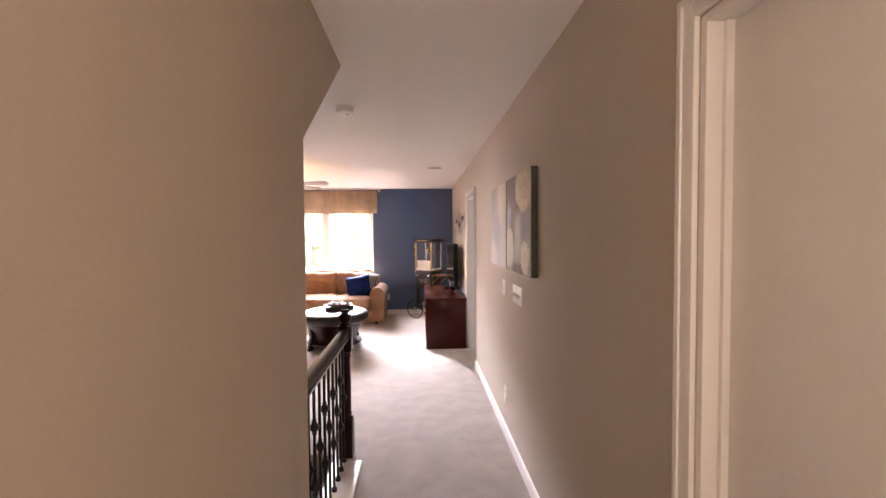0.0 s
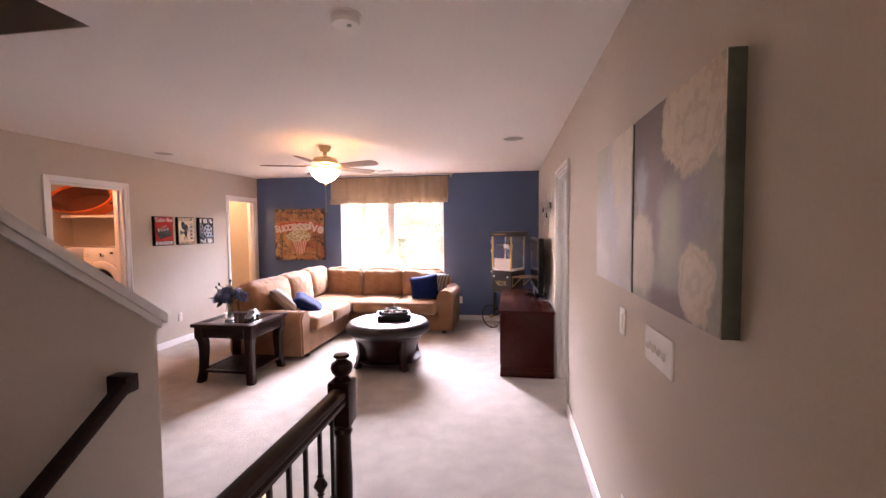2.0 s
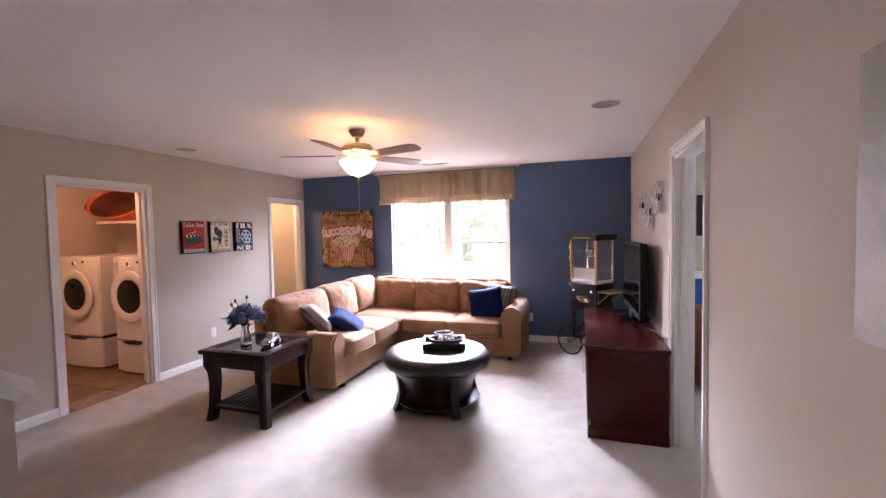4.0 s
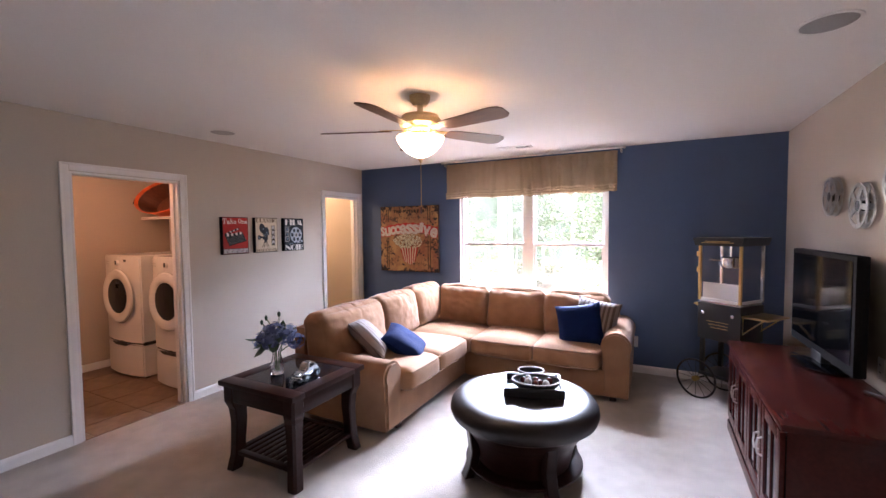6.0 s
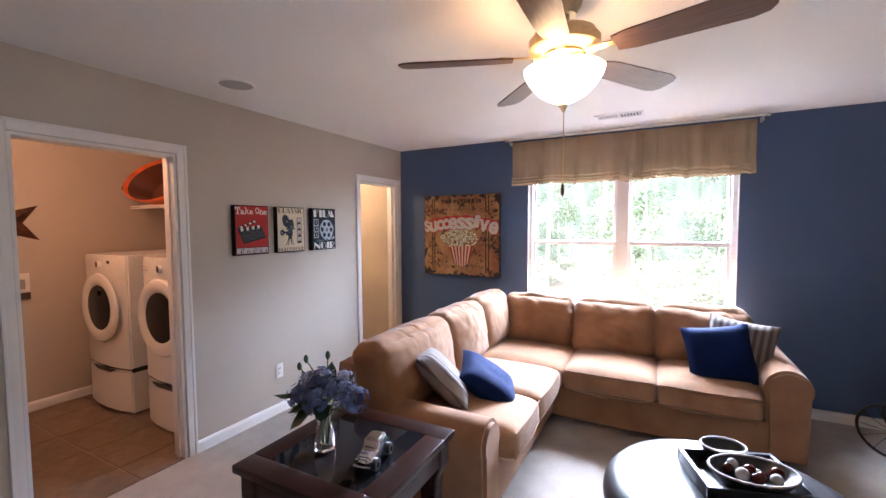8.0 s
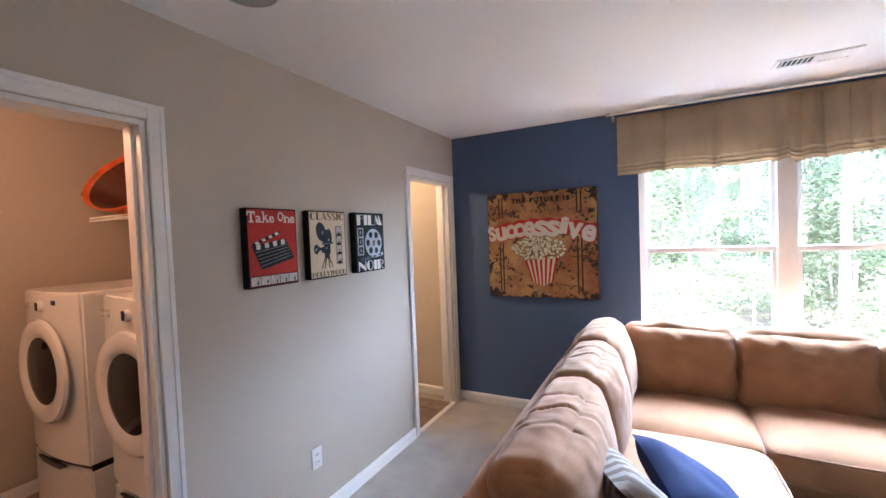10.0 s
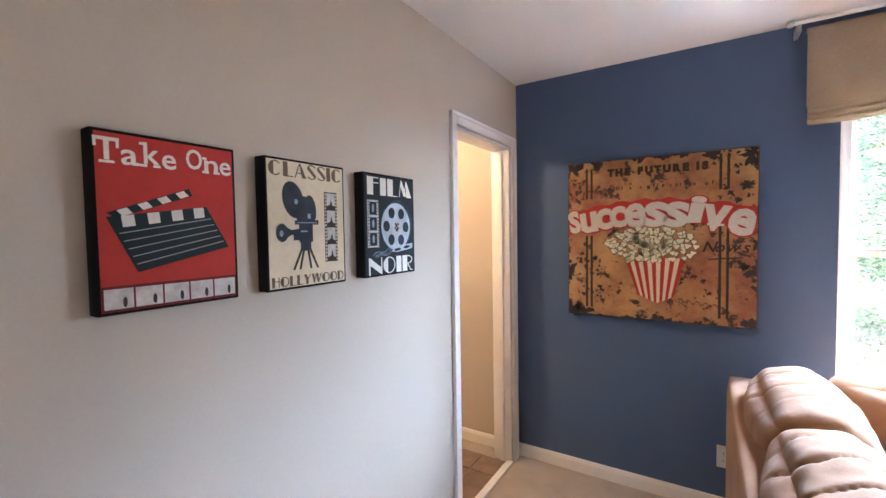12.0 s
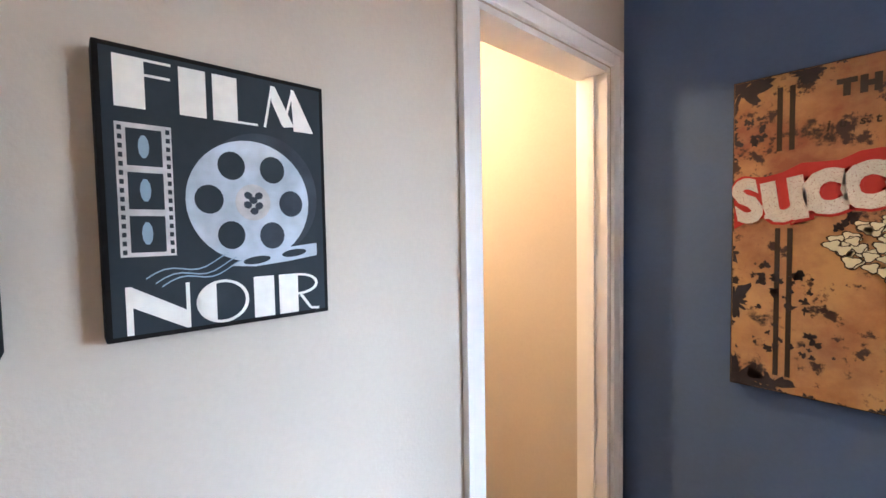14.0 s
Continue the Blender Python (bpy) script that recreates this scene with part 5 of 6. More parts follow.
# popcorn poster on the blue wall
def weathered(name):
    m = material(name, (0.45, 0.24, 0.075), 0.45, bump=0.05, scale=30)
    n, l = m.node_tree.nodes, m.node_tree.links
    b = n["Principled BSDF"]
    tc = n.new("ShaderNodeTexCoord")

    def band(scale, lo, hi, detail=6.0, off=0.0):
        mp = n.new("ShaderNodeMapping")
        mp.inputs["Location"].default_value = (off, off * 0.7, 0)
        no, r = n.new("ShaderNodeTexNoise"), n.new("ShaderNodeMapRange")
        no.inputs["Scale"].default_value, no.inputs["Detail"].default_value, no.inputs["Roughness"].default_value = scale, detail, 0.7
        r.inputs["From Min"].default_value, r.inputs["From Max"].default_value = lo, hi
        l.new(tc.outputs["Object"], mp.inputs[0]), l.new(mp.outputs[0], no.inputs["Vector"]), l.new(no.outputs["Fac"], r.inputs["Value"])
        return r.outputs[0]

    def mix(a, bcol, f):
        x = n.new("ShaderNodeMix")
        x.data_type = "RGBA"
        if isinstance(a, tuple):
            x.inputs[6].default_value = a
        else:
            l.new(a, x.inputs[6])
        x.inputs[7].default_value = bcol
        l.new(f, x.inputs[0])
        return x.outputs[2]

    c = mix((0.47, 0.26, 0.088, 1), (0.25, 0.085, 0.035, 1), band(3.0, 0.38, 0.62))
    c = mix(c, (0.05, 0.02, 0.015, 1), band(11.0, 0.575, 0.61, 8.0, 3.0))
    c = mix(c, (0.04, 0.018, 0.014, 1), band(4.0, 0.585, 0.625, 10.0, 9.0))
    l.new(c, b.inputs["Base Color"])
    return m


def worn_white(name):
    """White print rubbed through to brown in flecks."""
    m = paint(name, (0.58, 0.55, 0.50))
    n, l = m.node_tree.nodes, m.node_tree.links
    b = n["Principled BSDF"]
    src = b.inputs["Base Color"].links[0].from_socket
    tc, no, r, mx = n.new("ShaderNodeTexCoord"), n.new("ShaderNodeTexNoise"), n.new("ShaderNodeMapRange"), n.new("ShaderNodeMixRGB")
    no.inputs["Scale"].default_value, no.inputs["Detail"].default_value, no.inputs["Roughness"].default_value = 22.0, 8.0, 0.75
    r.inputs["From Min"].default_value, r.inputs["From Max"].default_value = 0.545, 0.63
    mx.inputs[2].default_value = (0.22, 0.07, 0.05, 1)
    tc_out = tc.outputs["Generated"]
    l.new(tc_out, no.inputs["Vector"]), l.new(no.outputs["Fac"], r.inputs["Value"])
    l.new(r.outputs[0], mx.inputs[0]), l.new(src, mx.inputs[1]), l.new(mx.outputs[0], b.inputs["Base Color"])
    return m


M_AGED = weathered("aged_orange_poster")
M_AGED_EDGE = material("aged_dark_edge", (0.026, 0.014, 0.013), 0.5, grain=0.3, scale=20, stain=0.4, stain_scale=5)
W2, H2 = 0.925, 0.90
post = thing("popcorn_poster", "weathered orange popcorn poster on the blue wall", "poster", pose(-2.992, NORTH, 1.443, *ON_NORTH))
part("panel", one(-W2 / 2, W2 / 2, -H2 / 2, H2 / 2, 0.0, 0.036, 0.004), M_AGED_EDGE, post)
part("printed_face", one(-W2 / 2 + 0.004, W2 / 2 - 0.004, -H2 / 2 + 0.004, H2 / 2 - 0.004, 0.034, 0.037, 0.0), M_AGED, post, smooth=False)
z = 0.037
random.seed(11)
for x in (-0.352, -0.325, 0.305, 0.338):
    for a, b in ((-0.40, 0.02), (0.235, 0.41)) if x < 0 else ((-0.41, 0.10), (0.25, 0.43)):
        patch(post, z, rect(x - 0.006, x + 0.006, a, b), P_INK, "dark_stripe")


def blotch(cx, cy, r, n=56):
    """An uneven flake of worn paint, cut off at the poster's edge."""
    k, out = random.uniform(0, 50), []
    for a in (2 * math.pi * i / n for i in range(n)):
        e = Vector((k, math.cos(a), math.sin(a)))
        q = r * max(0.12, 0.75 + 0.9 * noise.noise(e * 1.3) + 0.55 * noise.noise(e * 4.0) + 0.3 * noise.noise(e * 11.0))
        out.append((max(-W2 / 2 + 0.005, min(W2 / 2 - 0.005, cx + q * math.cos(a))), max(-H2 / 2 + 0.005, min(H2 / 2 - 0.005, cy + q * math.sin(a)))))
    return out


for cx, cy, r in ((-0.44, 0.42, 0.06), (-0.30, 0.43, 0.035), (-0.45, -0.20, 0.05), (-0.36, -0.43, 0.05), (0.02, -0.44, 0.03), (0.45, -0.16, 0.045), (0.44, 0.42, 0.06), (0.27, 0.43, 0.04), (-0.44, -0.42, 0.07), (0.44, -0.43, 0.04), (0.42, 0.26, 0.03)):
    patch(post, z + 0.0007, blotch(cx, cy, r), M_AGED_EDGE, "stain")
for q in range(84):
    e = random.uniform(-1, 1)
    cx, cy = ((e * W2 / 2, random.choice((-1, 1)) * H2 / 2) if q % 2 else (random.choice((-1, 1)) * W2 / 2, e * H2 / 2))
    patch(post, z + 0.0007 + 0.00002 * (q % 8), blotch(cx, cy, random.uniform(0.010, 0.030), 28), M_AGED_EDGE, "edge_wear")
for cx, cy, spread, count in ((-0.32, -0.15, 0.05, 16), (0.40, -0.14, 0.045, 12), (-0.39, -0.10, 0.03, 10), (0.15, -0.19, 0.05, 14), (0.37, 0.22, 0.04, 10), (-0.28, -0.30, 0.04, 9), (-0.40, 0.30, 0.04, 10), (-0.24, 0.05, 0.04, 8), (0.33, 0.38, 0.06, 12), (-0.38, -0.30, 0.05, 12), (0.25, -0.25, 0.06, 8)):
    for q in range(count):
        patch(post, z + 0.0007, blotch(cx + random.gauss(0, spread * 0.7), cy + random.gauss(0, spread * 0.6), random.uniform(0.004, 0.015), 16), M_AGED_EDGE, "paint_fleck")


def arc(u):
    return 0.085 + 0.068 * (1 - u * u)


red = [(-0.455 + 0.91 * i / 24, arc(-1 + i / 12) + 0.066 + 0.008 * math.sin(i * 1.9)) for i in range(25)] + [(0.455 - 0.91 * i / 24, arc(1 - i / 12) - 0.058 + 0.008 * math.sin(i * 2.3)) for i in range(25)]
patch(post, z + 0.0014, red, P_RED, "banner")
P_WORN = worn_white("worn_poster_white")
word = "Successive"
xs = [-0.425, -0.345, -0.262, -0.186, -0.096, 0.008, 0.108, 0.196, 0.285, 0.395]
ws = [0.086, 0.100, 0.090, 0.090, 0.110, 0.118, 0.118, 0.080, 0.122, 0.112]
for ch, x, w in zip(word, xs, ws):
    u = x / 0.455
    tall = (0.118 if ch in "Si" else 0.160) * (1.14 if x > -0.15 else 1.0)
    for name, mat, lift, fat, wide in (("letter_outline", P_RED, 0.0022, 0.016, w + 0.020), ("letter", P_WORN, 0.0030, 0.009, w)):
        lettering(ch, tall, mat, post, pose(x, arc(u) + (0.010 if ch == "i" else 0.0), z + lift, 0, 0, -14 * u), width=min(wide, 2 * (W2 / 2 - 0.004 - abs(x))), bold=fat, name=name, shear=0.06)
for x in (-0.368, -0.322, -0.280, -0.205, 0.175, 0.262, 0.300):
    u = x / 0.455
    patch(post, z + 0.0040, [(x - 0.014, arc(u) - 0.062), (x + 0.022, arc(u) - 0.058), (x + 0.022, arc(u) - 0.048), (x - 0.014, arc(u) - 0.050)], P_WORN, "letter_foot")
spaced_word("THE FUTURE IS", 0.037, 0.50, P_INK, post, 0.01, 0.375, z + 0.0030, 0.0045)
spaced_word("just a collection of", 0.022, 0.54, P_INK, post, 0.01, 0.287, z + 0.0030, 0.0006, 0.1)
spaced_word("Nows", 0.056, 0.20, P_INK, post, 0.332, -0.045, z + 0.0030, 0.001, 0.35)
patch(post, z + 0.0014, [(0.255, -0.104), (0.40, -0.092), (0.40, -0.098), (0.255, -0.111)], P_INK, "underline")
for k in range(13):
    xa, xb = -0.145 + k * 0.0228, -0.078 + k * 0.0137
    patch(post, z + 0.0014, [(xa, -0.105), (xa + 0.0228, -0.105), (xb + 0.0137, -0.352 + 0.0065 * abs(k + 1 - 7)), (xb, -0.352 + 0.0065 * abs(k - 7))], P_RED if k % 2 == 0 else P_CREAM, "bucket_stripe")
def lobed(cx, cy, r, turn):
    """A popped kernel: a rounded shape with three or four lobes."""
    return [(cx + r * (0.78 + 0.22 * math.cos(3 * a + turn * 2)) * math.cos(a + turn), cy + r * 0.8 * (0.78 + 0.22 * math.cos(3 * a + turn * 2)) * math.sin(a + turn)) for a in (2 * math.pi * i / 16 for i in range(16))]


P_POP = paint("poster_popcorn_cream", (0.70, 0.66, 0.46))
for k in range(190):
    a, r = random.uniform(0, 2 * math.pi), random.random() ** 0.6
    x, y = -0.015 + 0.225 * r * math.cos(a), -0.035 + 0.100 * r * math.sin(a)
    s = random.uniform(0.013, 0.021)
    t = random.uniform(0, 3)
    lift = z + 0.0022 + 0.0004 * (k % 4)
    flat(lobed(x, y, s * 1.22, t), P_INK, post, None, "popcorn_outline", lift, 0.0002)
    flat(lobed(x, y, s * 0.98, t), P_POP, post, None, "popcorn", lift + 0.0002, 0.0002)
pts = [(0.12 + 0.008 * i, -0.325 + 0.010 * math.sin(i * 1.3) - 0.001 * i) for i in range(24)]
patch(post, z + 0.0014, pts + [(x, y - 0.005) for x, y in reversed(pts)], P_INK, "scribble")


# abstract canvases on the hallway wall
def painting(name, ground, blobs):
    """Brushed ground with soft-edged patches (cx, cy, rx, ry, edge, colour, petals)."""
    m = material(name, ground, 0.55, bump=0.05, scale=60)
    n, l = m.node_tree.nodes, m.node_tree.links

    def calc(op, a, b):
        k = n.new("ShaderNodeMath")
        k.operation = op
        for s, v in zip(k.inputs, (a, b)):
            if isinstance(v, (int, float)):
                s.default_value = v
            else:
                l.new(v, s)
        return k.outputs[0]

    def mix(fac, a, b):
        k = n.new("ShaderNodeMixRGB")
        l.new(fac, k.inputs[0])
        for s, v in ((k.inputs[1], a), (k.inputs[2], b)):
            if isinstance(v, tuple):
                s.default_value = (*v, 1)
            else:
                l.new(v, s)
        return k.outputs[0]

    tc, sep = n.new("ShaderNodeTexCoord"), n.new("ShaderNodeSeparateXYZ")
    wob, brush = n.new("ShaderNodeTexNoise"), n.new("ShaderNodeTexNoise")
    wob.inputs["Scale"].default_value, wob.inputs["Detail"].default_value = 13.0, 3.0
    brush.inputs["Scale"].default_value, brush.inputs["Detail"].default_value, brush.inputs["Distortion"].default_value = 34.0, 6.0, 0.8
    l.new(tc.outputs["Object"], sep.inputs[0]), l.new(tc.outputs["Object"], wob.inputs["Vector"]), l.new(tc.outputs["Object"], brush.inputs["Vector"])
    w, b = wob.outputs["Fac"], brush.outputs["Fac"]
    col = mix(b, tuple(0.8 * c for c in ground), tuple(1.18 * c for c in ground))
    for cx, cy, rx, ry, edge, c, petals in blobs:
        dx = calc("DIVIDE", calc("SUBTRACT", sep.outputs["X"], cx), rx)
        dy = calc("DIVIDE", calc("SUBTRACT", sep.outputs["Y"], cy), ry)
        r = calc("SQRT", calc("ADD", calc("MULTIPLY", dx, dx), calc("MULTIPLY", dy, dy)), 0.0)
        r = calc("ADD", r, calc("MULTIPLY", calc("SUBTRACT", w, 0.5), 1.0))
        r = calc("ADD", r, calc("MULTIPLY", calc("SUBTRACT", b, 0.5), 0.25))
        k = n.new("ShaderNodeMapRange")
        k.interpolation_type = "SMOOTHSTEP"
        l.new(r, k.inputs["Value"])
        k.inputs["From Min"].default_value, k.inputs["From Max"].default_value = 1.0 + edge, 1.0 - edge
        paint = mix(b, tuple(0.86 * v for v in c), tuple(1.12 * v for v in c))
        if petals:
            ring = calc("SINE", calc("ADD", calc("MULTIPLY", r, 13.0), calc("MULTIPLY", w, 7.0)), 0.0)
            p = n.new("ShaderNodeMapRange")
            l.new(ring, p.inputs["Value"])
            p.inputs["From Min"].default_value, p.inputs["From Max"].default_value, p.inputs["To Max"].default_value = 0.0, 1.0, petals
            paint = mix(p.outputs[0], paint, (0.27, 0.18, 0.11))
        col = mix(k.outputs[0], col, paint)
    l.new(col, n["Principled BSDF"].inputs["Base Color"])
    return m


LAV, CRM, PLUM, SAGE, GRY = (0.34, 0.32, 0.38), (0.62, 0.54, 0.42), (0.15, 0.095, 0.10), (0.30, 0.29, 0.23), (0.46, 0.45, 0.47)
C1 = painting("painted_pale_flowers", GRY, ((-0.18, 0.20, 0.16, 0.20, 0.5, SAGE, 0.0), (-0.05, -0.02, 0.20, 0.16, 0.6, LAV, 0.0), (0.17, 0.20, 0.15, 0.22, 0.25, CRM, 0.12), (0.22, -0.12, 0.10, 0.24, 0.5, (0.47, 0.45, 0.42), 0.0), (-0.20, -0.24, 0.15, 0.10, 0.6, (0.55, 0.53, 0.53), 0.0)))
C2 = painting("painted_roses", SAGE, ((-0.13, 0.19, 0.30, 0.25, 0.25, (0.105, 0.062, 0.062), 0.0), (-0.10, 0.00, 0.11, 0.15, 0.4, (0.17, 0.11, 0.115), 0.0), (-0.235, 0.06, 0.06, 0.09, 0.5, LAV, 0.0), (0.13, -0.03, 0.14, 0.10, 0.6, (0.23, 0.20, 0.25), 0.0), (0.02, -0.08, 0.08, 0.15, 0.5, (0.40, 0.40, 0.33), 0.0), (0.03, -0.29, 0.17, 0.05, 0.4, PLUM, 0.0), (-0.22, -0.15, 0.115, 0.14, 0.16, (0.56, 0.51, 0.43), 0.12), (0.14, 0.21, 0.20, 0.14, 0.10, (0.58, 0.49, 0.36), 0.30), (0.185, -0.20, 0.10, 0.10, 0.12, CRM, 0.25)))
M_EDGE_GREEN = material("painted_canvas_edge", (0.05, 0.062, 0.045), 0.6, grain=0.3, scale=14, stain=0.4, stain_scale=6)
for y0, y1, face, lab in ((2.607, 3.212, C1, "pale lavender and cream canvas painting on the hallway wall"), (1.950, 2.585, C2, "canvas painting of cream roses on plum and sage")):
    c = thing("canvas_painting", lab, "painting", pose(EAST, (y0 + y1) / 2, 1.598, *ON_EAST), group="hallway canvases")
    w = y1 - y0
    part("stretcher", one(-w / 2, w / 2, -0.308, 0.308, 0.0, 0.038, 0.003), M_EDGE_GREEN, c, "dark painted canvas edge")
    part("painted_canvas", one(-w / 2 + 0.002, w / 2 - 0.002, -0.306, 0.306, 0.0375, 0.0405, 0.0), face, c, smooth=False)

dk = thing("framed_picture", "dark wooden framed picture on the greige wall", "picture", pose(WEST, 3.656, 1.40, *ON_WEST))
part("frame", one(-0.32, 0.32, -0.41, 0.41, 0.0, 0.03, 0.006), M_ESPRESSO, dk)
part("picture_face", one(-0.26, 0.26, -0.35, 0.35, 0.029, 0.032, 0.0), P_BROWN, dk, smooth=False)

# ---- things on the end table ----
vase = thing("flower_vase", "clear glass vase with blue hydrangeas on the end table", "vase", pose(-2.27, 4.92, 0.60))
part("vase_glass", lathe([(0.0, 0.0), (0.042, 0.0), (0.045, 0.01), (0.044, 0.06), (0.030, 0.11), (0.026, 0.135), (0.038, 0.175), (0.035, 0.175), (0.022, 0.135), (0.026, 0.11), (0.040, 0.06), (0.040, 0.012), (0.0, 0.010)], 28), M_GLASS, vase, "clear glass vase")
M_LEAFIN = material("dark_green_leaf", (0.025, 0.055, 0.022), 0.5, grain=0.2, scale=30, stain=0.3, stain_scale=10)
M_STEM = material("green_stem", (0.06, 0.10, 0.03), 0.6, grain=0.2, scale=30)
M_PETAL = [material("blue_petal", (0.10, 0.13, 0.26), 0.7, grain=0.2, scale=40), material("pale_blue_petal", (0.24, 0.28, 0.42), 0.7, grain=0.2, scale=40), material("dusky_blue_petal", (0.08, 0.10, 0.20), 0.7, grain=0.2, scale=40)]
random.seed(21)
heads = [(-0.105, -0.03, 0.215), (-0.085, 0.02, 0.26), (0.01, -0.06, 0.235), (0.10, -0.01, 0.27), (0.03, 0.08, 0.27), (-0.015, 0.0, 0.295), (0.15, 0.03, 0.235)]
for hx, hy, hz in heads:
    part("stem", tube([(hx * 0.1, hy * 0.1, 0.02), (hx * 0.2, hy * 0.2, 0.15), (hx, hy, hz)], 0.003, 5), M_STEM, vase)
for k, (hx, hy, hz) in enumerate(heads):
    bm = bmesh.new()
    for j in range(60):
        d = Vector((random.gauss(0, 1), random.gauss(0, 1), random.gauss(0.2, 1))).normalized()
        c = Vector((hx, hy, hz)) + d * random.uniform(0.034, 0.060)
        u = d.orthogonal().normalized()
        w = d.cross(u)
        s = random.uniform(0.010, 0.018)
        for q in range(4):
            a = q * math.pi / 2 + j
            e = u * math.cos(a) + w * math.sin(a)
            f = d.cross(e)
            bm.faces.new([bm.verts.new(v) for v in (c, c + e * s * 0.7 + f * s * 0.5 + d * 0.003, c + e * s * 1.3, c + e * s * 0.7 - f * s * 0.5 + d * 0.003)])
    part("flower_head", bm, M_PETAL[k % 3], vase)


def leaf(bm, base, tip, wide):
    b, t = Vector(base), Vector(tip)
    d = t - b
    s = d.cross(Vector((0, 0, 1))).normalized() * wide
    up = Vector((0, 0, wide * 0.5))
    v = [bm.verts.new(q) for q in (b, b + d * 0.35 + s + up, b + d * 0.75 + s * 0.7, t, b + d * 0.75 - s * 0.7, b + d * 0.35 - s + up, b + d * 0.5)]
    for a, c in ((0, 1), (1, 2), (2, 3), (3, 4), (4, 5), (5, 0)):
        bm.faces.new((v[a], v[c], v[6]))


for a, r, zz in ((2.6, 0.17, 0.20), (3.3, 0.19, 0.17), (4.2, 0.15, 0.19), (5.4, 0.14, 0.18), (0.3, 0.17, 0.20), (1.5, 0.16, 0.22), (2.0, 0.12, 0.34), (3.0, 0.15, 0.31), (3.7, 0.21, 0.24), (4.6, 0.17, 0.15), (2.9, 0.20, 0.25), (3.5, 0.15, 0.13), (0.8, 0.14, 0.32), (5.9, 0.15, 0.29)):
    bm = bmesh.new()
    leaf(bm, (0.04 * math.cos(a), 0.04 * math.sin(a), 0.21), (r * math.cos(a), r * math.sin(a), zz), 0.036)
    part("leaf", bm, M_LEAFIN, vase)
for bx, by, bz in ((0.01, 0.02, 0.40), (-0.15, 0.01, 0.33), (-0.13, 0.03, 0.36)):
    part("stem", tube([(0, 0, 0.2), (bx * 0.6, by, bz * 0.85), (bx, by, bz)], 0.0025, 5), M_STEM, vase)
    part("bud", lathe([(0.0, -0.02), (0.009, -0.008), (0.011, 0.004), (0.006, 0.018), (0.0, 0.022)], 10), M_LEAFIN, vase, m=pose(bx, by, bz))

car = thing("toy_car", "silver chrome ornamental model car on the end table", "ornament", pose(-2.02, 4.94, 0.60, 0, 0, 100) @ Matrix.Scale(0.95, 4))
bm = prism([(-0.095, 0.022), (-0.10, 0.05), (-0.085, 0.066), (-0.04, 0.072), (-0.022, 0.108), (0.045, 0.110), (0.078, 0.072), (0.098, 0.062), (0.102, 0.03), (0.098, 0.022)], -0.036, 0.036, "y")
bmesh.ops.bevel(bm, geom=bm.edges[:], offset=0.009, segments=2, affect="EDGES")
part("body", bm, M_CHROME, car)
for x in (-0.062, 0.066):
    for y in (-0.040, 0.040):
        wh = part("wheel", lathe([(0.0, -0.009), (0.024, -0.009), (0.025, 0.0), (0.024, 0.009), (0.0, 0.009)], 18), M_BLACK, car, m=pose(x, y, 0.025, 90, 0, 0))
        part("rim", lathe([(0.0, -0.0105), (0.014, -0.0105), (0.014, 0.0105), (0.0, 0.0105)], 14), M_CHROME, wh)
for y in (-0.0366, 0.0366):
    part("window", one(-0.012, 0.035, y - 0.0006, y + 0.0006, 0.078, 0.100, 0.0), M_DARKGLASS, car, smooth=False)
for y in (-0.026, 0.026):
    part("headlight", lathe([(0.0, 0.0), (0.010, 0.0), (0.011, 0.008), (0.0, 0.011)], 14), M_GLASS, car, m=pose(-0.098, y, 0.055, 0, -90, 0))
part("bumper", tube([(-0.106, -0.04, 0.032), (-0.110, 0.0, 0.032), (-0.106, 0.04, 0.032)], 0.005, 6), M_CHROME, car)

# cable behind the console and the television's remote box
cab = thing("power_cable", "black television cable hanging down the wall", "cable", pose(EAST - 0.02, 5.75, 0.69))
part("cord", tube([(-0.08, 0.10, 0.01), (-0.03, 0.02, 0.012), (-0.008, -0.06, 0.012), (-0.006, -0.25, 0.012)], 0.005, 6), M_BLACK, cab)
outlet(pose(EAST, 5.95, 0.80, *ON_EAST), "white plastic outlet behind the television")

